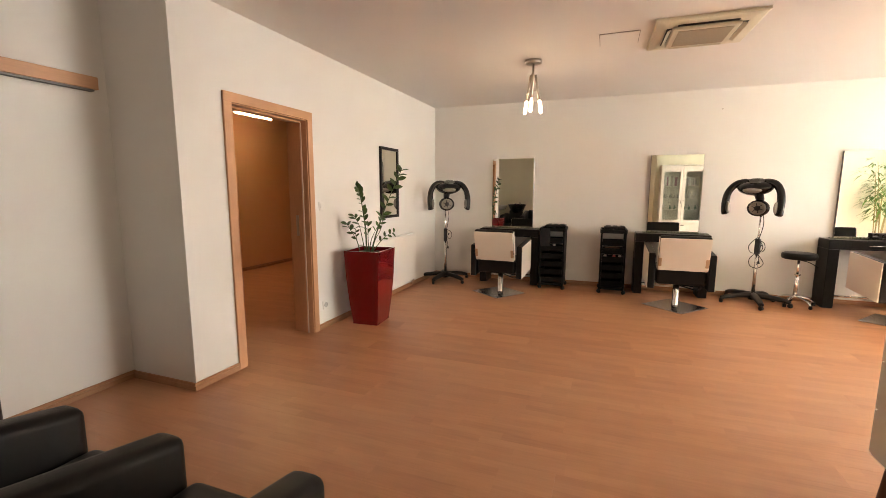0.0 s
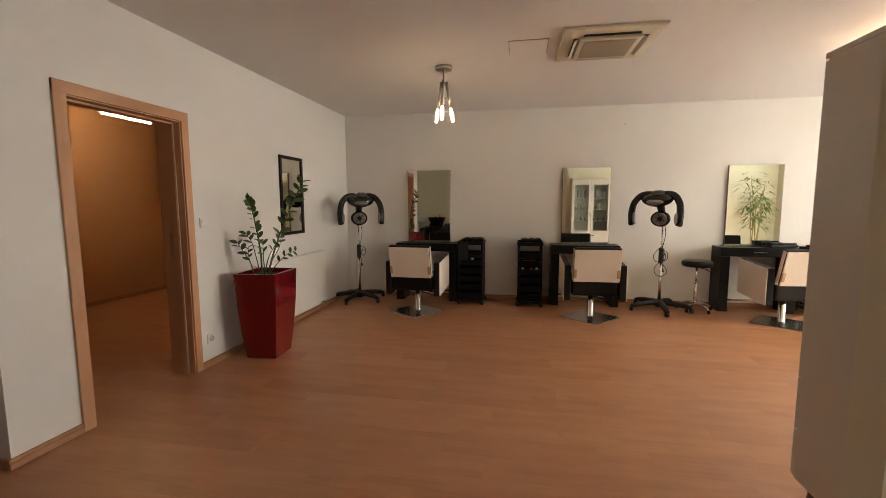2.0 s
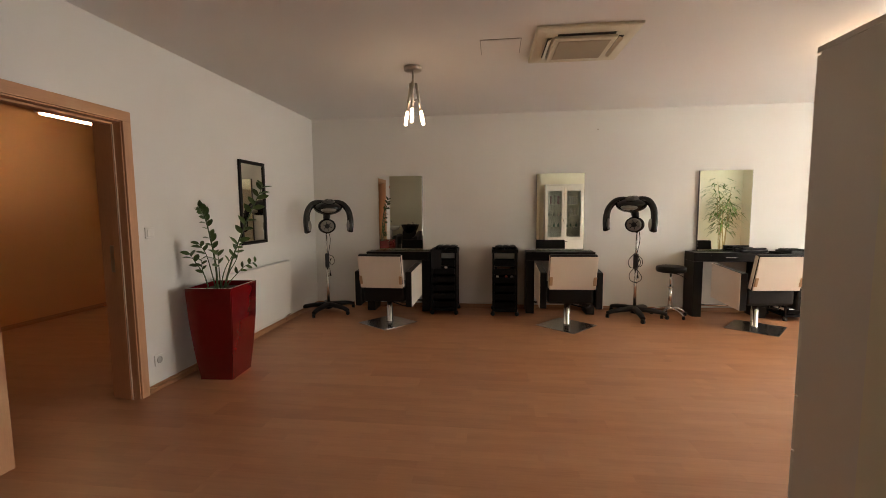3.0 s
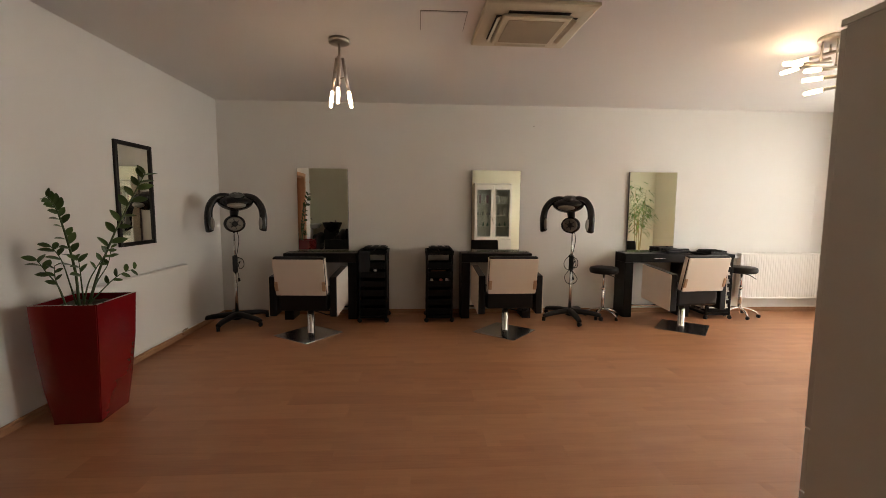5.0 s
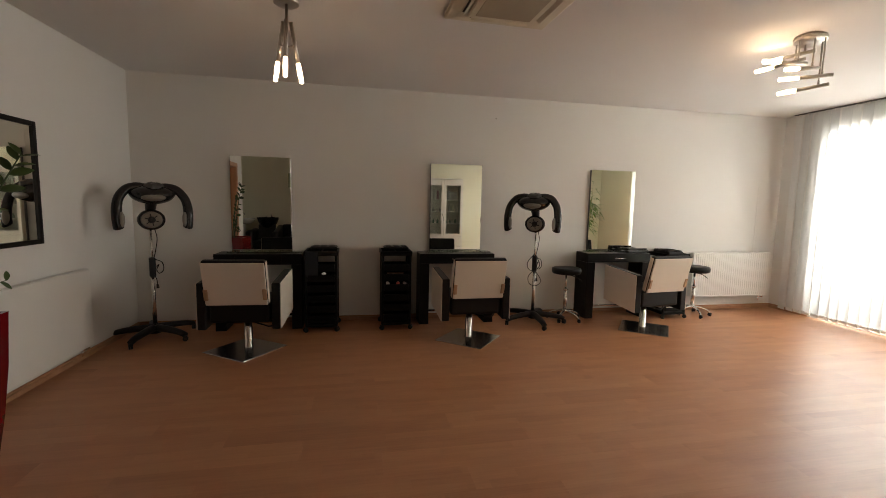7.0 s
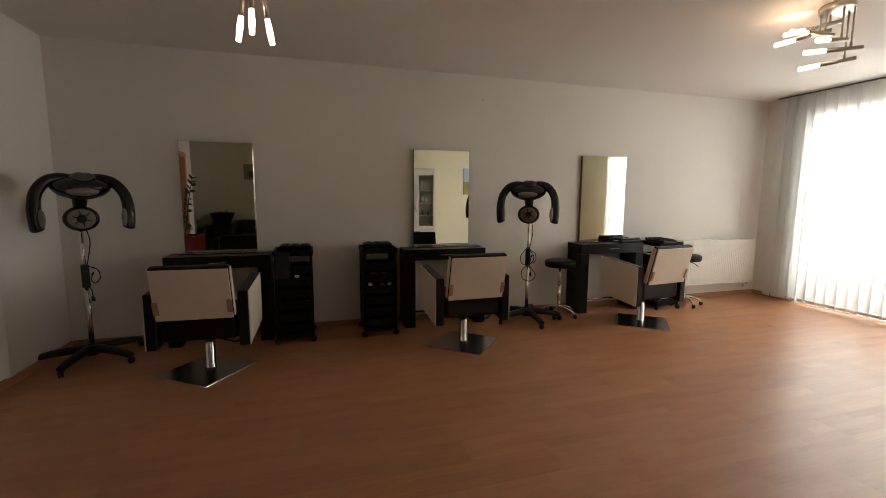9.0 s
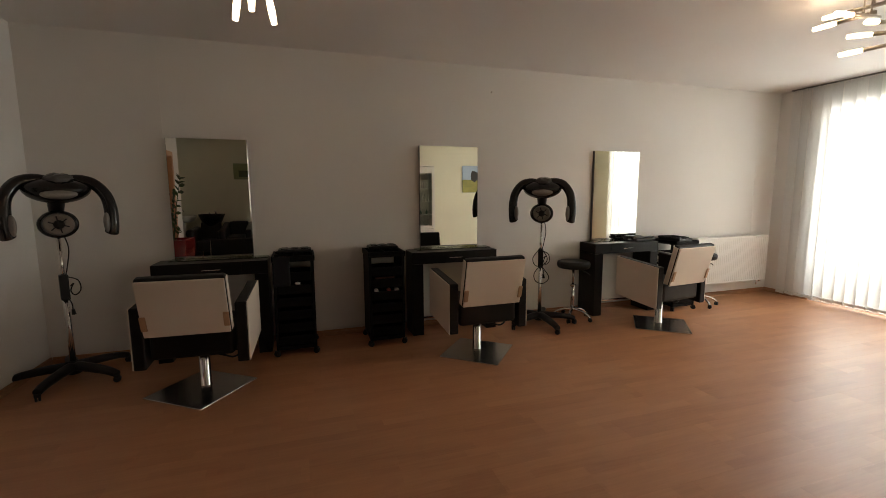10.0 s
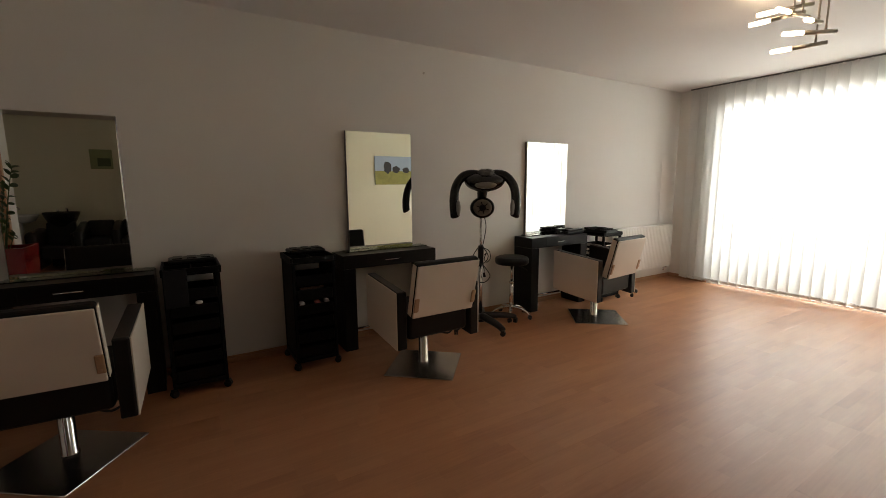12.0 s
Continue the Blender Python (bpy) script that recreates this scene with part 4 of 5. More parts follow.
def zz_plant():
    pl = thing("potted_plant", "leafy green plant with arching stems in the red planter", "plant", (-2.235, 3.805, 0.715))
    rnd = random.Random(11)
    large = leaf_mesh("leaf", 0.098, 0.048, 0.3, ZZ_LEAF)
    middle = leaf_mesh("leaf", 0.078, 0.038, 0.3, ZZ_LEAF)
    small = leaf_mesh("leaf", 0.056, 0.026, 0.3, ZZ_LEAF)
    face, edge = Vector((0.5, -0.8, 0.25)), Vector((0.95, -0.25, 0.45))
    # foot, points along the stem, leaf, number of leaves, first leaf, axis the leaf pairs turn round
    stems = [((0.02, 0.03), [(0.06, 0.08, 0.2), (0.115, 0.17, 0.45), (0.19, 0.28, 0.72), (0.235, 0.335, 0.86)], large, 15, 0.42, face),
             ((-0.01, -0.01), [(0.0, -0.03, 0.2), (0.01, -0.09, 0.42), (0.02, -0.16, 0.60), (0.024, -0.225, 0.68)], middle, 21, 0.33, edge),
             ((0.03, 0.0), [(0.08, 0.07, 0.08), (0.13, 0.16, 0.165), (0.167, 0.274, 0.194)], small, 7, 0.48, face),
             ((0.01, 0.0), [(0.03, 0.03, 0.14), (0.07, 0.08, 0.26), (0.10, 0.12, 0.34)], small, 6, 0.55, edge),
             ((-0.07, -0.03), [(-0.10, -0.04, 0.12), (-0.16, -0.05, 0.22), (-0.205, -0.06, 0.30)], middle, 5, 0.62, edge),
             ((-0.03, 0.0), [(-0.05, -0.02, 0.15), (-0.08, -0.03, 0.29), (-0.132, -0.04, 0.382)], middle, 5, 0.68, edge),
             ((-0.06, -0.04), [(-0.08, -0.05, 0.08), (-0.10, -0.06, 0.18), (-0.105, -0.05, 0.26)], small, 6, 0.55, face),
             ((0.0, 0.02), [(0.0, 0.01, 0.13), (0.02, -0.02, 0.22), (0.03, -0.04, 0.30)], middle, 5, 0.55, edge),
             ((0.03, 0.03), [(0.05, 0.06, 0.12), (0.09, 0.12, 0.24), (0.10, 0.15, 0.36)], small, 4, 0.7, edge)]
    for (bx, by), pts, leaf, count, start, axis in stems:
        big = len(pts) == 4
        path = smooth_path([(bx, by, -0.012)] + pts, 8)
        n = len(path)
        bm = bmesh.new()
        tube(bm, path, [(0.009 if big else 0.0055) * (1 - 0.75 * i / n) for i in range(n)], 8)
        st = part("stem", bm, STEM_GREEN, pl)
        for k in range(count):
            f = start + (0.99 - start) * k / (count - 1)
            i = min(n - 2, int(f * (n - 1)))
            p0 = path[i]
            d = (path[i + 1] - path[max(0, i - 1)]).normalized()
            side = d.cross(axis).normalized() * (1 if k % 2 else -1)
            out = (side * 0.85 + d * 0.6 + Vector((0, 0, rnd.uniform(-0.1, 0.15)))).normalized()
            x = out
            zz = Vector((0.4 + rnd.uniform(-0.7, 0.6), -0.6 + rnd.uniform(-0.6, 0.6), 0.6)).normalized()
            y = zz.cross(x).normalized()
            zz = x.cross(y)
            m = Matrix((x, y, zz)).transposed().to_4x4()
            m.translation = p0
            sc = rnd.uniform(0.8, 1.15) * (1.0 - 0.35 * max(0, k / count - 0.6))
            piece("leaf", leaf, st, m @ Matrix.Diagonal((sc, sc, sc, 1)))


zz_plant()


def wall_mirror():
    m = thing("wall_mirror", "narrow mirror in a flat black frame on the wall", "mirror")
    y0, y1, z0, z1, x, f = 4.592, 5.068, 1.007, 1.872, X_LEFT, 0.034
    part("frame_side", made(x, x + 0.022, y0, y0 + f, z0, z1, 0.003), BLACK_WOOD, m)
    part("frame_side", made(x, x + 0.022, y1 - f, y1, z0, z1, 0.003), BLACK_WOOD, m)
    part("frame_rail", made(x, x + 0.0215, y0 + f, y1 - f, z0, z0 + f, 0.003), BLACK_WOOD, m)
    part("frame_rail", made(x, x + 0.0215, y0 + f, y1 - f, z1 - f, z1, 0.003), BLACK_WOOD, m)
    part("mirror_glass", made(x + 0.004, x + 0.010, y0 + f, y1 - f, z0 + f, z1 - f), MIRROR, m)


wall_mirror()


def radiator_valve(bm, x, y, z, along):
    ax = Vector(along)
    p = Vector((x, y, z))
    tube(bm, [p, p + ax * 0.05], 0.011, 10)
    tube(bm, [p + ax * 0.05, p + ax * 0.09], [0.017, 0.014], 12)
    tube(bm, [p + ax * 0.015, p + ax * 0.015 + Vector((0, 0, -0.05))], 0.008, 8)


def flat_radiator():
    r = thing("radiator", "smooth white panel radiator on the wall", "radiator")
    y0, y1, z0, z1 = 4.06, 5.47, 0.115, 0.757
    part("front_panel", made(X_LEFT + 0.062, X_LEFT + 0.082, y0, y1, z0, z1 - 0.006, 0.006), RADIATOR_WHITE, r)
    part("rear_panel", made(X_LEFT + 0.022, X_LEFT + 0.034, y0 + 0.02, y1 - 0.02, z0 + 0.01, z1 - 0.02, 0.004), RADIATOR_WHITE, r)
    part("top_grille", made(X_LEFT + 0.022, X_LEFT + 0.0825, y0 - 0.002, y1 + 0.002, z1 - 0.0055, z1, 0.002), RADIATOR_WHITE, r)
    for y in (y0, y1 - 0.004):
        part("side_cover", made(X_LEFT + 0.024, X_LEFT + 0.0615, y, y + 0.004, z0 + 0.01, z1 - 0.006), RADIATOR_WHITE, r)
    for y in (y0 + 0.2, y1 - 0.2):
        part("bracket", made(X_LEFT, X_LEFT + 0.022, y - 0.02, y + 0.02, z0 + 0.05, z1 - 0.05), RADIATOR_WHITE, r)
    v = bmesh.new()
    radiator_valve(v, X_LEFT + 0.045, y1 - 0.11, z0 - 0.018, (0, 1, 0))
    part("valve", v, CHROME, r, "small chrome valve")


flat_radiator()


def ribbed_radiator():
    r = thing("radiator", "white ribbed panel radiator under the bare wall", "radiator")
    x0, x1, z0, z1 = 4.07, 5.287, 0.19, 0.785
    yf = 6.285
    bm = bmesh.new()
    n = 36
    step = (x1 - x0 - 0.03) / n
    prof = []
    for k in range(n):
        a = x0 + 0.015 + k * step
        prof += [(a, yf), (a + step * 0.50, yf), (a + step * 0.66, yf + 0.004), (a + step * 0.84, yf + 0.004)]
    prof.append((x1 - 0.015, yf))
    lo = [bm.verts.new((x, y, z0 + 0.02)) for x, y in prof]
    hi = [bm.verts.new((x, y, z1 - 0.022)) for x, y in prof]
    for k in range(len(prof) - 1):
        bm.faces.new((lo[k], lo[k + 1], hi[k + 1], hi[k]))
    box(bm, x0, x1, yf - 0.001, yf + 0.014, z0, z0 + 0.02, 0.004, 2)
    box(bm, x0, x1, yf - 0.001, yf + 0.014, z1 - 0.022, z1 - 0.006, 0.004, 2)
    box(bm, x0, x0 + 0.015, yf - 0.001, yf + 0.014, z0 + 0.02, z1 - 0.022)
    box(bm, x1 - 0.015, x1, yf - 0.001, yf + 0.014, z0 + 0.02, z1 - 0.022)
    part("front_panel", bm, RADIATOR_WHITE, r)
    part("rear_panel", made(x0 + 0.02, x1 - 0.02, yf + 0.06, yf + 0.075, z0 + 0.01, z1 - 0.02, 0.004), RADIATOR_WHITE, r)
    tg = bmesh.new()
    box(tg, x0 - 0.002, x1 + 0.002, yf - 0.002, yf + 0.080, z1 - 0.006, z1, 0.002, 1)
    part("top_grille", tg, RADIATOR_WHITE, r)
    for x in (x0, x1 - 0.004):
        part("side_cover", made(x, x + 0.004, yf + 0.014, yf + 0.076, z0 + 0.01, z1 - 0.006), RADIATOR_WHITE, r)
    for x in (x0 + 0.2, x1 - 0.2):
        part("bracket", made(x - 0.02, x + 0.02, yf + 0.075, Y_BACK, z0 + 0.05, z1 - 0.05), RADIATOR_WHITE, r)
    v = bmesh.new()
    radiator_valve(v, x1 - 0.12, yf + 0.035, z0 - 0.012, (1, 0, 0))
    part("valve", v, CHROME, r, "small chrome valve")
    tv = bmesh.new()
    tube(tv, [(x0 - 0.002, yf + 0.04, z1 - 0.05), (x0 - 0.04, yf + 0.04, z1 - 0.05)], 0.012, 10)
    tube(tv, [(x0 - 0.04, yf + 0.04, z1 - 0.05), (x0 - 0.10, yf + 0.04, z1 - 0.05)], [0.021, 0.019], 14)
    part("thermostat", tv, WHITE_PLASTIC, r, "white thermostat head")


ribbed_radiator()

# switch, socket, surface conduits
sw = thing("light_switch", "white square light switch on the wall", "switch")
part("plate", made(X_LEFT, X_LEFT + 0.009, 3.400, 3.482, 1.158, 1.240, 0.003), WHITE_PLASTIC, sw)
part("rocker", made(X_LEFT + 0.0093, X_LEFT + 0.014, 3.413, 3.469, 1.171, 1.227, 0.003), WHITE_PLASTIC, sw)
so = thing("wall_socket", "white wall socket near the floor", "socket")
part("plate", made(X_LEFT, X_LEFT + 0.009, 3.405, 3.487, 0.190, 0.272, 0.003), WHITE_PLASTIC, so)
rg = bmesh.new()
lathe(rg, [(0.021, 0.0), (0.026, 0.002), (0.026, 0.006), (0.021, 0.006), (0.020, 0.001)], 22)
turn(rg, Matrix.Translation((X_LEFT + 0.009, 3.446, 0.231)) @ pose(0, 0, 0, 0, 90, 0))
# shade of the socket well, painted in as a greyer plastic
part("socket_ring", rg, plain("shadowed_plastic", (0.5, 0.48, 0.45), 0.5), so)
solid("cable_conduit", made(5.106, 5.126, Y_BACK - 0.0025, Y_BACK, 0.72, 1.668, 0.001), WHITE_PLASTIC, "thin white cable conduit above the radiator", "conduit")
solid("cable_conduit", made(-1.603, -1.595, Y_BACK - 0.0018, Y_BACK, 1.75, Z_CEIL, 0.0008), WALL, "thin painted cable conduit above the mirror", "conduit")
hk = thing("wall_hook", "small metal hook high on the white wall", "hook", (1.337, Y_BACK, 2.364))
hb = bmesh.new()
lathe(hb, [(0.009, 0.0), (0.009, 0.003), (0.006, 0.005)], 14)
part("plate", turn(hb, pose(0, 0, 0, 90, 0, 0)), NICKEL, hk)
hp = bmesh.new()
tube(hp, smooth_path([(0, -0.005, 0), (0, -0.016, -0.002), (0, -0.020, 0.006)], 4), 0.003, 8)
part("pin", hp, NICKEL, hk)
solid("sliding_rail", made(X_RECESS, X_RECESS + 0.062, -0.30, 1.905, 1.99, 2.068, 0.003), WOOD_TRIM_LONG, "beech sliding door rail cover on the recess wall", "rail")
solid("rail_track", made(X_RECESS + 0.012, X_RECESS + 0.05, -0.28, 1.885, 1.978, 1.9895, 0.001), RAIL_GREY, "dark metal track under the rail cover", "track")


# ---- ceiling ----
def spot_pendant():
    l = thing("ceiling_lamp", "satin nickel ceiling lamp with three lit glass rods", "ceiling lamp", (-0.70, 4.42, Z_CEIL))
    pl = bmesh.new()
    lathe(pl, [(0.03, -0.034), (0.072, -0.034), (0.078, -0.030), (0.078, -0.001)], 32)
    part("canopy", pl, NICKEL, l)
    rod = bmesh.new()
    tube(rod, [(0, 0, -0.033), (0, 0, -0.33)], 0.009, 12)
    part("rod", rod, NICKEL, l)
    j = bmesh.new()
    for a in (90, 210, 330):
        d = Vector((math.cos(radians(a)), math.sin(radians(a)), 0))
        tube(j, [Vector((0, 0, -0.29)), d * 0.045 + Vector((0, 0, -0.285))], 0.005, 8)
    part("spreader", j, NICKEL, l)
    for a in (270, 28, 152):
        d = Vector((math.cos(radians(a)), math.sin(radians(a)), 0))
        top, mid, bot = d * 0.026 + Vector((0, 0, -0.135)), d * 0.070 + Vector((0, 0, -0.375)), d * 0.092 + Vector((0, 0, -0.495))
        s = bmesh.new()
        tube(s, [top, mid], 0.0125, 14)
        arm = part("lamp_tube", s, NICKEL, l)
        g = bmesh.new()
        tube(g, [mid, mid.lerp(bot, 0.15), mid.lerp(bot, 0.45), mid.lerp(bot, 0.8), bot], [0.0125, 0.0135, 0.0155, 0.0135, 0.012], 16)
        part("glass_rod", g, LAMP_GLOW, arm, "lit frosted glass rod")


spot_pendant()


def rod_chandelier():
    l = thing("ceiling_lamp", "oval nickel ceiling lamp with six lit glass rods", "ceiling lamp", (2.970, 4.125, Z_CEIL))
    pl = bmesh.new()
    lathe(pl, [(0.05, -0.030), (0.135, -0.030), (0.142, -0.024), (0.142, -0.001)], 40, sx=1.0, sy=0.70)
    turn(pl, pose(0, 0, 0, 0, 0, 32))
    part("canopy", pl, NICKEL, l)
    # back end and tip of each lamp tube, from the middle of the canopy
    rods = [((0.102, -0.081, -0.338), (-0.040, 0.186, -0.355)), ((0.059, -0.136, -0.292), (-0.174, 0.068, -0.290)),
            ((0.009, -0.069, -0.228), (-0.303, -0.095, -0.274)), ((-0.029, -0.010, -0.185), (-0.354, 0.038, -0.181)),
            ((0.003, 0.024, -0.136), (-0.173, 0.274, -0.177)), ((0.044, -0.007, -0.085), (-0.110, 0.262, -0.105))]
    for back, tip in rods:
        e0, e2 = Vector(back), Vector(tip)
        e1, p = e0.lerp(e2, 0.61), e0.lerp(e2, 0.2)
        s = bmesh.new()
        tube(s, [(p.x, p.y, -0.029), p], 0.0055, 10)
        tube(s, [(p.x, p.y, p.z + 0.035), (p.x, p.y, p.z + 0.012)], 0.008, 10)
        st = part("drop_rod", s, NICKEL, l)
        t = bmesh.new()
        tube(t, [e0, e1], 0.0135, 14)
        part("lamp_tube", t, NICKEL, st)
        g = bmesh.new()
        tube(g, [e1, e1.lerp(e2, 0.1), e1.lerp(e2, 0.45), e1.lerp(e2, 0.85), e2], [0.0125, 0.0140, 0.0155, 0.0145, 0.013], 16)
        part("glass_rod", g, LAMP_GLOW, st, "lit frosted glass rod")


rod_chandelier()


def cassette():
    a = thing("air_conditioner", "ivory square ceiling air conditioner with a mesh grille", "air conditioner", (0.665, 4.06, Z_CEIL), 1)
    h = 0.357
    bm = bmesh.new()

    def sq(s, z):
        return [bm.verts.new((sx * s, sy * s, z)) for sx, sy in ((-1, -1), (1, -1), (1, 1), (-1, 1))]
    rings = [sq(h, -0.001), sq(h, -0.018), sq(h - 0.012, -0.025), sq(0.285, -0.030), sq(0.27, -0.030)]
    for r0, r1 in zip(rings, rings[1:]):
        for k in range(4):
            bm.faces.new((r0[k], r0[(k + 1) % 4], r1[(k + 1) % 4], r1[k]))
    bm.faces.new(rings[-1])
    part("panel", bm, AC_WHITE, a)
    part("inner_panel", made(-0.225, 0.225, -0.225, 0.225, -0.052, -0.031, 0.008, segments=3), AC_WHITE, a)
    part("grille", made(-0.185, 0.185, -0.185, 0.185, -0.0555, -0.0525, 0.001), AC_GRILLE, a, "beige mesh intake grille")
    for k in range(4):
        m = pose(0, 0, 0, 0, 0, 90 * k)
        # solid strip, its dark colour stands in for the shade inside the outlet
        slot = turn(made(-0.20, 0.20, -0.268, -0.232, -0.034, -0.0305, 0.001, segments=1), m)
        s = part("air_slot", slot, DARK_GAP, a, "air outlet strip coloured dark for the shade inside")
        fl = bmesh.new()
        box(fl, -0.195, 0.195, -0.015, 0.015, -0.002, 0.002, 0.001, 1)
        turn(fl, m @ pose(0, -0.250, -0.043, 28, 0, 0))
        part("louvre", fl, AC_WHITE, s)


cassette()
hatch = thing("ceiling_hatch", "flush square white access hatch in the ceiling", "hatch", (0.065, 4.045, Z_CEIL))
# no real gap: the rim's dark colour paints the shadow line round the lid
part("rim", made(-0.154, 0.154, -0.154, 0.154, -0.0035, -0.0005), plain("hatch_gap_shade", (0.30, 0.27, 0.24), 0.7), hatch, "thin rim coloured dark to stand in for a shadow gap")
part("lid", made(-0.149, 0.149, -0.149, 0.149, -0.0075, -0.0037, 0.001), CEIL, hatch)

# lamp in the side room
fl = thing("fluorescent_lamp", "lit fluorescent ceiling lamp in the side room", "ceiling lamp", (-4.70, 4.93, 2.44))
part("housing", made(-0.05, 0.05, -0.35, 0.35, -0.04, -0.001, 0.006), WHITE_PLASTIC, fl)
for hy in (-0.3, 0.3):
    part("hanger", made(-0.006, 0.006, hy - 0.006, hy + 0.006, -0.002, Z_CEIL - 2.44, 0.001, segments=1), WHITE_PLASTIC, fl)
tb = bmesh.new()
tube(tb, [(0, -0.33, -0.052), (0, 0.33, -0.052)], 0.011, 12)
part("tube", tb, TUBE_GLOW, fl, "lit fluorescent tube")


# ---- glass cabinet at the partition ----
def display_cabinet():
    c = thing("display_cabinet", "tall cream cabinet with two glazed doors on dark splayed legs", "cabinet")
    x0, x1, y0, y1, z0, z1 = 1.14, 1.975, 1.868, 2.225, 0.24, 1.90
    for xa in (x0, x1 - 0.02):
        part("side_panel", made(xa, xa + 0.02, y0, y1, z0, z1 - 0.022, 0.002), WHITE_LACQUER, c)
    part("top", made(x0, x1, y0, y1 + 0.02, z1 - 0.0215, z1, 0.003), WHITE_LACQUER, c)
    part("bottom", made(x0 + 0.0205, x1 - 0.0205, y0, y1, z0, z0 + 0.02, 0.001), WHITE_LACQUER, c)
    part("back", made(x0 + 0.0205, x1 - 0.0205, y0, y0 + 0.008, z0 + 0.02, z1 - 0.022), WHITE_LACQUER, c)
    for z in (0.66, 0.93, 1.18, 1.44):
        part("shelf", made(x0 + 0.0205, x1 - 0.0205, y0 + 0.008, y1 - 0.02, z, z + 0.012, 0.001, segments=1), WHITE_LACQUER, c)
    xm = (x0 + x1) / 2
    for a, b, s in ((x0 + 0.002, xm - 0.0015, 1), (xm + 0.0015, x1 - 0.002, -1)):
        d = part("door", made(a, a + 0.055, y1 + 0.001, y1 + 0.021, 0.655, 1.872, 0.002), WHITE_LACQUER, c)
        part("stile", made(b - 0.055, b, y1 + 0.001, y1 + 0.021, 0.655, 1.872, 0.002), WHITE_LACQUER, d)
        part("rail", made(a + 0.0555, b - 0.0555, y1 + 0.001, y1 + 0.021, 0.655, 0.72, 0.002), WHITE_LACQUER, d)
        part("rail", made(a + 0.0555, b - 0.0555, y1 + 0.001, y1 + 0.021, 1.75, 1.872, 0.002), WHITE_LACQUER, d)
        p = part("pane", made(a + 0.0555, b - 0.0555, y1 + 0.008, y1 + 0.012, 0.7205, 1.7495), GLASS, d, "clear glass pane")
        p.visible_shadow = False
        kx = b - 0.028 if s > 0 else a + 0.028
        k = bmesh.new()
        tube(k, [(kx, y1 + 0.021, 1.14), (kx, y1 + 0.036, 1.14)], [0.005, 0.011], 12)
        part("knob", k, NICKEL, d, "small nickel knob")
    tas = bmesh.new()
    tube(tas, smooth_path([(xm - 0.028, y1 + 0.030, 1.13), (xm - 0.012, y1 + 0.028, 1.08), (xm, y1 + 0.027, 1.05), (xm, y1 + 0.027, 1.0)], 4), 0.004, 6)
    part("key_ribbon", tas, plain("dark_ribbon", (0.10, 0.09, 0.08), 0.8), c)
    for za, zb in ((0.442, 0.651), (0.245, 0.438)):
        f = part("drawer_front", made(x0 + 0.002, x1 - 0.002, y1 + 0.001, y1 + 0.021, za, zb, 0.003), WHITE_LACQUER, c)
        part("handle", made(xm - 0.08, xm + 0.08, y1 + 0.0215, y1 + 0.036, zb - 0.05, zb - 0.035, 0.003), DARK_GAP, f, "dark bar handle")
    for x, sx in ((x0 + 0.05, -1), (x1 - 0.05, 1)):
        for y, sy in ((y0 + 0.05, -1), (y1 - 0.07, 1)):
            b = bmesh.new()
            tube(b, [(x, y, z0), (x + sx * 0.02, y + sy * 0.035, 0.0)], [0.026, 0.015], 14)
            part("leg", b, DARK_WOOD, c, "splayed dark wooden leg")
    return c


display_cabinet()


def bottle(x, y, z, r, h, mat, nm):
    bm = bmesh.new()
    lathe(bm, [(r * 0.9, 0), (r, 0.004), (r, h * 0.62), (r * 0.45, h * 0.74), (r * 0.4, h * 0.78), (r * 0.5, h * 0.79), (r * 0.5, h), (r * 0.2, h)], 14, (x, y, z))
    solid("bottle", bm, mat, nm, "bottle", group="goods in the glass cabinet")


def carton(x, y, z, w, d, h, mat, nm):
    solid("carton", made(x - w / 2, x + w / 2, y - d / 2, y + d / 2, z, z + h, 0.002, segments=1), mat, nm, "box", group="goods in the glass cabinet")


goods = random.Random(5)
PALE = plain("pale_pack", (0.76, 0.73, 0.70), 0.5)
ROSE = plain("rose_pack", (0.45, 0.26, 0.30), 0.5)
GREY_P = plain("grey_pack", (0.42, 0.40, 0.40), 0.5)
SILVER_P = surface("silver_pack", (0.55, 0.54, 0.52), 0.3, metal=0.7)
TEAL_P = plain("green_pack", (0.18, 0.28, 0.22), 0.5)
for x0, x1 in ((1.22, 1.50), (1.62, 1.89)):
    x = x0
    while x < x1 - 0.03:
        w = goods.uniform(0.022, 0.05)
        carton(x + w / 2, 2.06, 1.4525, w, 0.14, goods.uniform(0.16, 0.22), goods.choice((PALE, ROSE, GREY_P, SILVER_P, PALE)), "narrow printed carton standing on the cabinet shelf")
        x += w + 0.006
    x = x0 + 0.02
    while x < x1:
        bottle(x, goods.uniform(2.02, 2.12), 1.1925, 0.022, goods.uniform(0.11, 0.20) if x0 > 1.5 else goods.uniform(0.05, 0.1), goods.choice((SILVER_P, PALE, GREY_P)), "slim cosmetic bottle standing on the cabinet shelf")
        x += goods.uniform(0.055, 0.075)
    x = x0 + 0.02
    while x < x1:
        bottle(x, goods.uniform(2.02, 2.12), 0.9425, 0.02, goods.uniform(0.06, 0.16), goods.choice((PALE, TEAL_P, SILVER_P)), "small cosmetic bottle standing on the cabinet shelf")
        x += goods.uniform(0.07, 0.12)


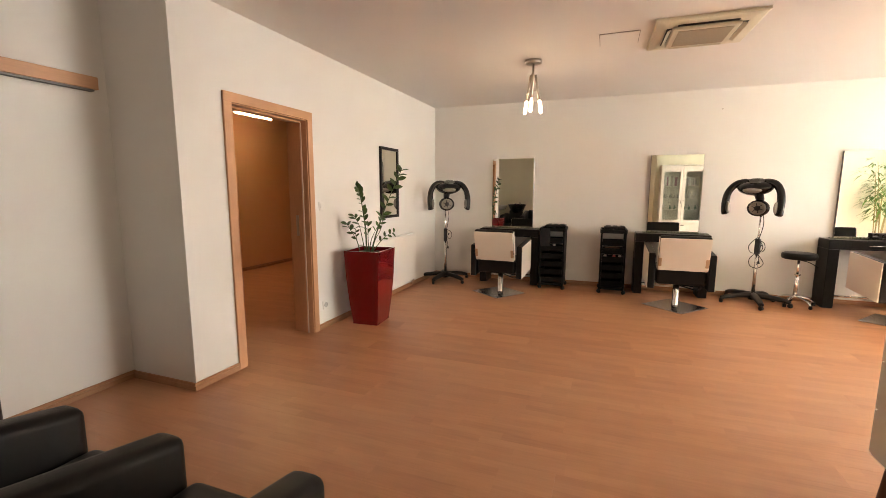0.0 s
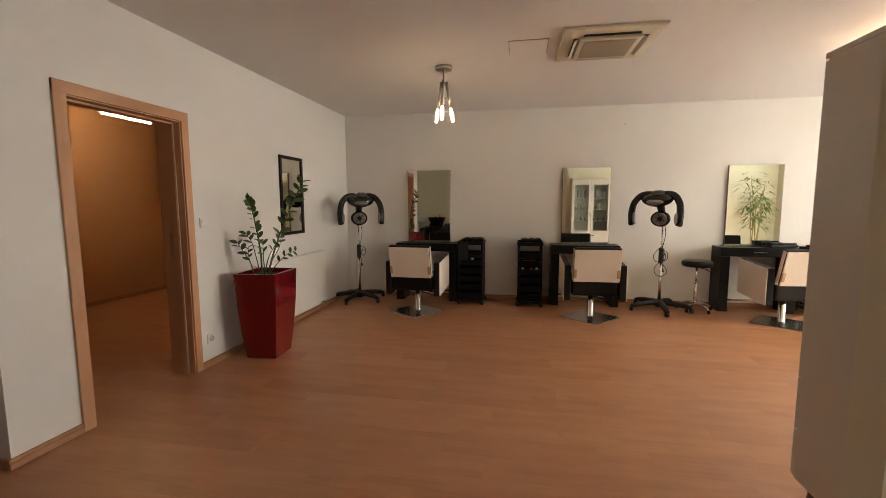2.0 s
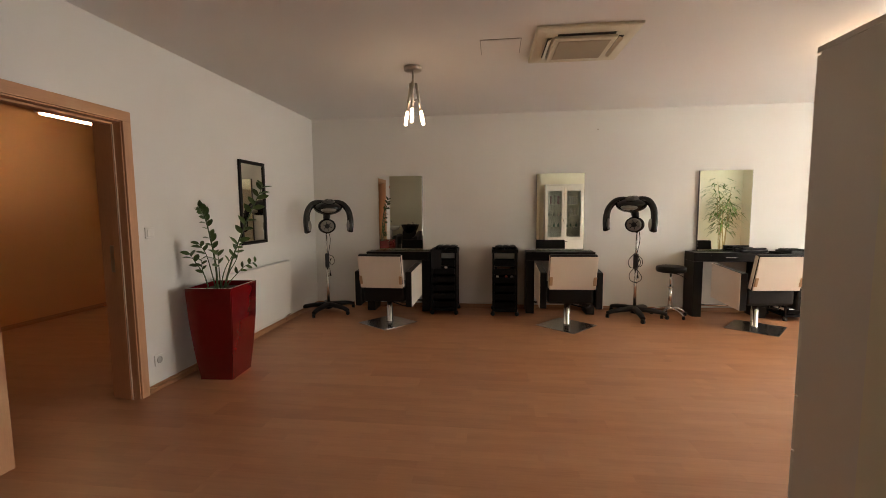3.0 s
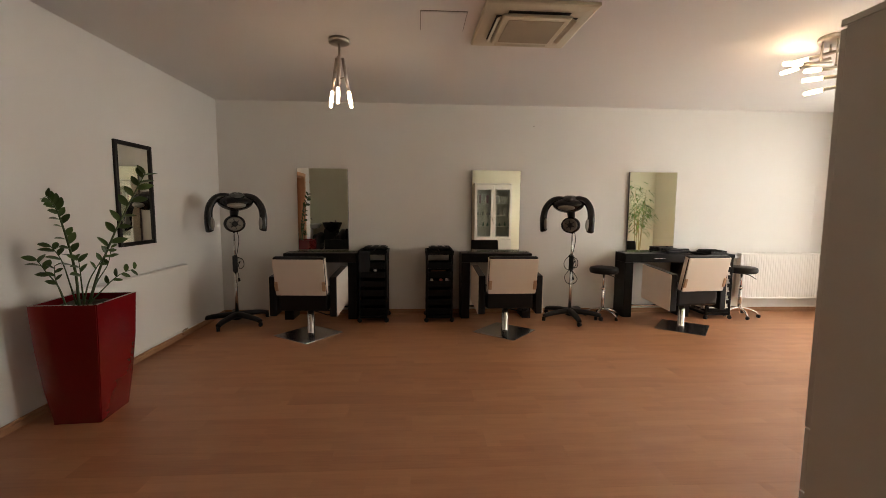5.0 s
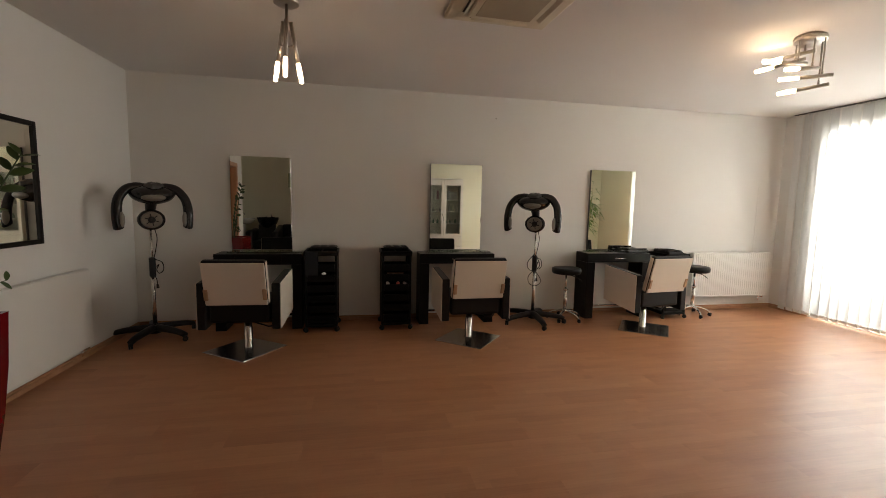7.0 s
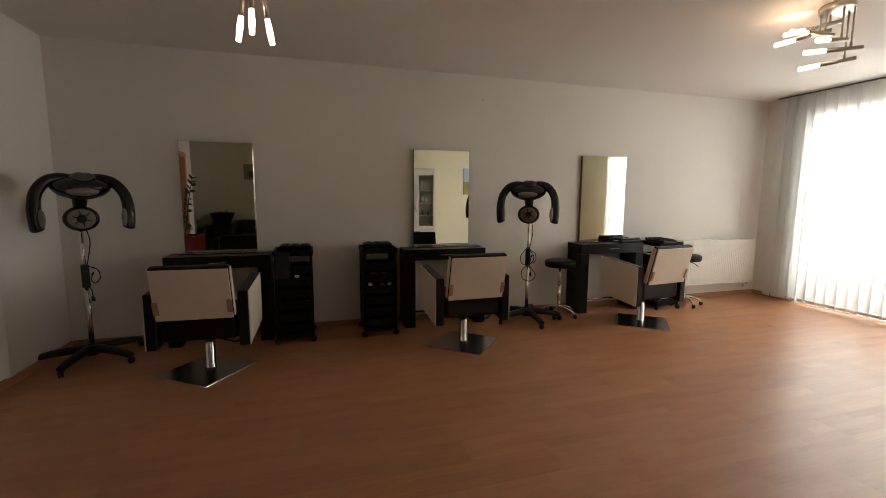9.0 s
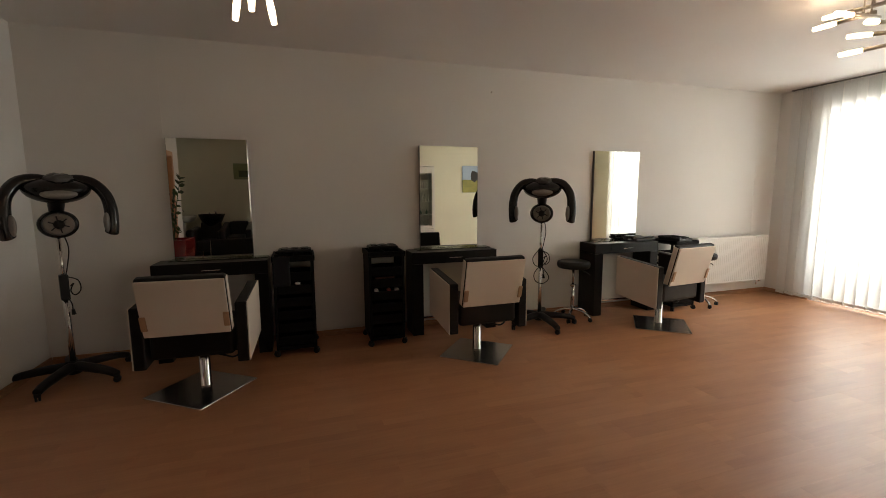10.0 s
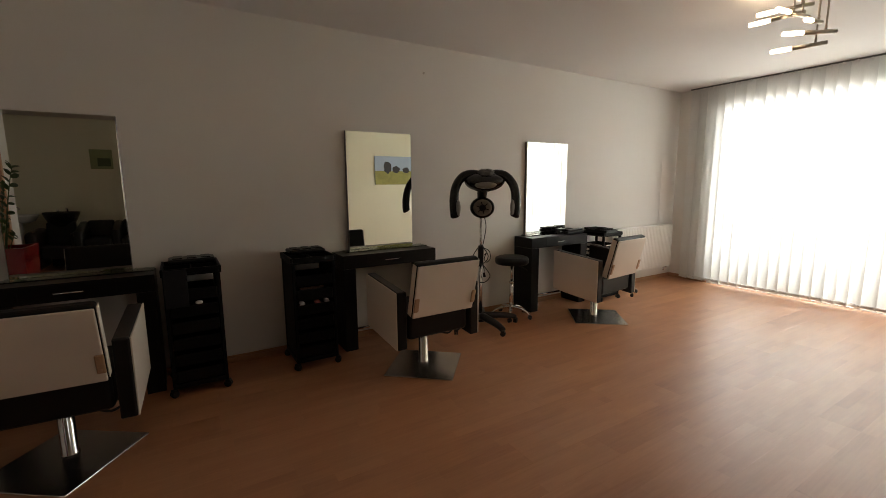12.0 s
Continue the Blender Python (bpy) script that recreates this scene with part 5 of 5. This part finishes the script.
# ---- picture with grazing animals ----
def meadow_picture():
    p = thing("picture", "frameless canvas picture of dark cattle on a meadow", "picture", (3.12, Y_DIVIDER, 1.37))
    w, h, d = 0.42, 0.56, 0.025
    part("canvas", made(-w, w, 0, d, 0, h, 0.003), plain("sky_print", (0.42, 0.52, 0.66), 0.7), p, "pale blue sky print")
    part("meadow", made(-w + 0.001, w - 0.001, d, d + 0.0015, 0.001, 0.27), surface("meadow_print", (0.36, 0.34, 0.10), 0.7, grain=25.0, vary=0.35, relief=0.0), p, "yellow green meadow print")

    def blob(cx, cz, sx, sz, seed):
        bm = bmesh.new()
        bmesh.ops.create_circle(bm, cap_ends=True, segments=28, radius=1.0)
        for v in bm.verts:
            k = 1 + 0.22 * noise.noise(Vector((v.co.x * 1.7 + seed, v.co.y * 1.7, 0)))
            v.co = Vector((cx + v.co.x * sx * k, d + 0.003, cz + v.co.y * sz * k))
        return bm
    dark = plain("dark_print", (0.055, 0.05, 0.055), 0.7)
    part("animal_shape", blob(-0.15, 0.34, 0.085, 0.115, 1), dark, p)
    part("animal_shape", blob(0.04, 0.30, 0.08, 0.07, 4), dark, p)
    part("animal_shape", blob(0.26, 0.29, 0.07, 0.06, 7), dark, p)


meadow_picture()
pc = thing("picture", "small green print hanging on the cream wall", "picture", (-1.83, -0.50, 1.70))
part("canvas", made(-0.17, 0.17, 0, 0.02, 0, 0.36, 0.002), plain("green_print", (0.30, 0.34, 0.17), 0.7), pc)
part("print_shape", made(-0.06, 0.14, 0.0202, 0.0215, 0.05, 0.2), plain("dark_green_print", (0.09, 0.12, 0.06), 0.7), pc)


# ---- bamboo plant by the partition ----
def bamboo():
    b = thing("bamboo_plant", "tall leafy bamboo plant in a white pot", "plant", (4.92, 2.2, 0))
    pot = bmesh.new()
    lathe(pot, [(0.13, 0), (0.135, 0.01), (0.165, 0.36), (0.17, 0.38), (0.155, 0.38), (0.15, 0.34)], 32)
    part("pot", pot, PORCELAIN, b, "white round pot")
    so2 = bmesh.new()
    lathe(so2, [(0.02, 0.335), (0.150, 0.335), (0.149, 0.343), (0.02, 0.345)], 20)
    part("soil", so2, SOIL, b)
    rnd = random.Random(9)
    tips = []
    for k in range(7):
        a = rnd.uniform(0, 6.28)
        r = rnd.uniform(0.02, 0.07)
        top = Vector((rnd.uniform(-0.22, 0.26), rnd.uniform(-0.08, 0.16), rnd.uniform(1.35, 1.95)))
        base = Vector((r * math.cos(a), r * math.sin(a), 0.34))
        path = smooth_path([base, base.lerp(top, 0.4) * 1.0 + Vector((0, 0, 0.1)), base.lerp(top, 0.75) + Vector((0, 0, 0.05)), top], 6)
        bm = bmesh.new()
        tube(bm, path, [0.010 * (1 - 0.7 * i / len(path)) for i in range(len(path))], 8)
        part("cane", bm, BAMBOO_CANE, b)
        tips.append(path)
    crown = bmesh.new()
    for path in tips:
        n = len(path)
        for i in range(int(n * 0.35), n):
            for _ in range(3):
                p = path[i] + Vector((rnd.uniform(-0.03, 0.03), rnd.uniform(-0.03, 0.03), rnd.uniform(-0.04, 0.04)))
                az = rnd.uniform(0, 6.28)
                out = Vector((math.cos(az), math.sin(az) * 0.7, rnd.uniform(-0.1, 0.5)))
                p2 = p + out * rnd.uniform(0.05, 0.22)
                for _ in range(2):
                    ln = rnd.uniform(0.13, 0.23)
                    d = (out + Vector((rnd.uniform(-0.5, 0.5), rnd.uniform(-0.5, 0.5), rnd.uniform(-0.6, 0.2)))).normalized()
                    side = d.cross(Vector((0, 0, 1))).normalized() * 0.0135
                    drop = Vector((0, 0, -0.25 * ln))
                    v = [crown.verts.new(q) for q in (p2, p2 + d * ln * 0.35 + side, p2 + d * ln * 0.35 - side, p2 + d * ln * 0.7 + side * 0.7 + drop * 0.4, p2 + d * ln * 0.7 - side * 0.7 + drop * 0.4, p2 + d * ln + drop)]
                    crown.faces.new((v[0], v[1], v[2]))
                    crown.faces.new((v[1], v[3], v[4], v[2]))
                    crown.faces.new((v[3], v[5], v[4]))
    part("crown", crown, BAMBOO_LEAF, b, "fine drooping bamboo leaves")


bamboo()


# ---- waiting seats and washing place ----
def waiting_bench():
    t = thing("waiting_bench", "black leather bench seat with rounded armrests", "bench", (0.030, -0.048, 0))
    y0, y1 = 0.16, 0.880
    arms = (-2.14, -1.645, -1.185, -0.69)
    for x in arms:
        a = bmesh.new()
        box(a, x - 0.058, x + 0.058, y0, y1, 0.03, 0.642, 0.036, 4)
        for v in a.verts:
            if v.co.z > 0.5:
                back = max(0.0, y1 - 0.06 - v.co.y)
                v.co.z += 0.25 * back - 0.12 * max(0.0, back - 0.35)
        part("armrest", soft(a), BLACK_LEATHER, t, "rounded black leather armrest")
    for xa, xb in zip(arms, arms[1:]):
        s = bmesh.new()
        box(s, xa + 0.06, xb - 0.06, y0 + 0.08, y1 + 0.012, 0.22, 0.50, 0.035, 4)
        part("seat", soft(s), BLACK_LEATHER, t, "padded black leather seat")
        b = bmesh.new()
        box(b, xa + 0.06, xb - 0.06, y0, y0 + 0.11, 0.24, 0.78, 0.035, 4)
        part("backrest", soft(b), BLACK_LEATHER, t)
    for x in (arms[0], arms[-1]):
        for y in (y0 + 0.06, y1 - 0.06):
            f = bmesh.new()
            tube(f, [(x, y, 0.0), (x, y, 0.035)], 0.018, 12)
            part("foot", f, CHROME, t)


waiting_bench()


def wash_unit():
    t = thing("wash_unit", "black backwash unit with a black tilting basin", "wash basin", (-2.42, 0.0, 0))
    part("pedestal", made(-0.19, 0.19, -0.24, 0.14, 0.0, 0.66, 0.03, segments=3), BLACK_PLASTIC, t)
    part("seat", made(-0.20, 0.20, 0.17, 0.72, 0.20, 0.42, 0.04, segments=3), BLACK_LEATHER, t)
    part("backrest", turn(made(-0.20, 0.20, -0.04, 0.04, 0.0, 0.42, 0.03, segments=3), pose(0, 0.20, 0.36, 14, 0, 0)), BLACK_LEATHER, t)
    b = bmesh.new()
    lathe(b, [(0.09, 0.64), (0.14, 0.66), (0.21, 0.80), (0.255, 0.91), (0.26, 0.935), (0.235, 0.935), (0.19, 0.82), (0.08, 0.72)], 30, sx=1.0, sy=1.05)
    bs = part("basin", b, BLACK_GLOSS, t, "glossy black basin")
    k = bmesh.new()
    tube(k, [(0.05, -0.20, 0.92), (0.05, -0.20, 0.985), (0.05, -0.10, 0.99)], 0.012, 10)
    tube(k, [(-0.08, -0.20, 0.92), (-0.08, -0.20, 0.97)], 0.018, 10)
    part("tap", k, CHROME, bs, "chrome tap and hand shower")
    part("armrest", soft(made(0.20, 0.28, 0.15, 0.80, 0.02, 0.62, 0.035, segments=4)), BLACK_LEATHER, t)
    side = made(-0.36, -0.20, 0.02, 0.78, 0.02, 0.66, 0.07, segments=5)
    for v in side.verts:
        v.co.z += 0.06 * max(0.0, 0.4 - v.co.y) if v.co.z > 0.4 else 0.0
    part("armrest", soft(side), BLACK_LEATHER, t, "broad rounded black leather armrest")


wash_unit()


def hand_basin():
    t = thing("hand_basin", "small white wall-hung hand basin", "basin", (X_RECESS, -0.12, 0.76))
    b = bmesh.new()
    lathe(b, [(0.06, 0.0), (0.14, 0.03), (0.19, 0.11), (0.20, 0.14), (0.18, 0.14), (0.13, 0.06), (0.05, 0.04)], 28, (0.2, 0, 0), sx=0.95, sy=1.15)
    part("bowl", b, PORCELAIN, t)
    part("trap", made(0.0, 0.16, -0.05, 0.05, -0.30, 0.02, 0.02, segments=3), PORCELAIN, t)
    k = bmesh.new()
    tube(k, smooth_path([(0.04, 0, 0.12), (0.04, 0, 0.26), (0.12, 0, 0.27), (0.15, 0, 0.23)], 4), 0.011, 10)
    part("tap", k, CHROME, t)


hand_basin()


# ---- floors, boards last ----
BOARD_W, BOARD_L, GAP = 0.190, 1.285, 0.0003


def board_geometry(bm, x0, x1, y0, y1):
    b = 0.0004
    lo = [bm.verts.new(p) for p in ((x0, y0, -0.008), (x1, y0, -0.008), (x1, y1, -0.008), (x0, y1, -0.008))]
    mi = [bm.verts.new(p) for p in ((x0, y0, -b), (x1, y0, -b), (x1, y1, -b), (x0, y1, -b))]
    hi = [bm.verts.new(p) for p in ((x0 + b, y0 + b, 0), (x1 - b, y0 + b, 0), (x1 - b, y1 - b, 0), (x0 + b, y1 - b, 0))]
    for r0, r1 in ((lo, mi), (mi, hi)):
        for k in range(4):
            bm.faces.new((r0[k], r0[(k + 1) % 4], r1[(k + 1) % 4], r1[k]))
    bm.faces.new(hi)


floor = thing("floor", "orange beech laminate floor with a soft sheen", "floor", kind="structure")
part("subfloor", made(-5.75, X_RIGHT + 0.3, Y_SOUTH - 0.2, 7.35, -0.2, -0.0085), DARK_GAP, floor)
shared = {}


def board(x0, x1, y0, y1):
    key = (round(x1 - x0, 3), round(y1 - y0, 3))
    if key not in shared:
        bm = bmesh.new()
        board_geometry(bm, 0, key[0], 0, key[1])
        me = bpy.data.meshes.new("floor_board")
        bm.to_mesh(me)
        bm.free()
        me.materials.append(LAMINATE)
        shared[key] = me
    piece("floor_board", shared[key], floor, Matrix.Translation((x0, y0, 0)))


rest = bmesh.new()
row = 0
y = Y_SOUTH
while y < 7.2:
    y1 = min(y + BOARD_W - GAP, 7.2)
    xa, xb = (X_RECESS, X_RIGHT) if y < 6.35 else (-5.6, XL2)
    near = 1.8 < y < 6.35
    x = xa - [0.0, 0.43, 0.86][row % 3]
    while x < xb:
        b0, b1 = max(x, xa), min(x + BOARD_L - GAP, xb)
        if b1 - b0 > 0.02:
            if near:
                board(b0, b1, y, min(y1, 6.395))
            elif y < 6.35:
                board_geometry(rest, b0, b1, y, y1)
        x += BOARD_L
    if y > 2.0:
        x = -5.6 - [0.2, 0.63, 1.06][row % 3]
        while x < X_RECESS:
            b0, b1 = max(x, -5.6), min(x + BOARD_L - GAP, X_RECESS - GAP)
            if b1 - b0 > 0.02:
                board_geometry(rest, b0, b1, y, y1)
            x += BOARD_L
        if y >= 6.35:
            board_geometry(rest, X_RECESS, XL2, y, y1)
    y += BOARD_W
    row += 1
tagged(part("floor_boards", rest, LAMINATE, floor, "more boards of the same laminate"), kind="stuff")
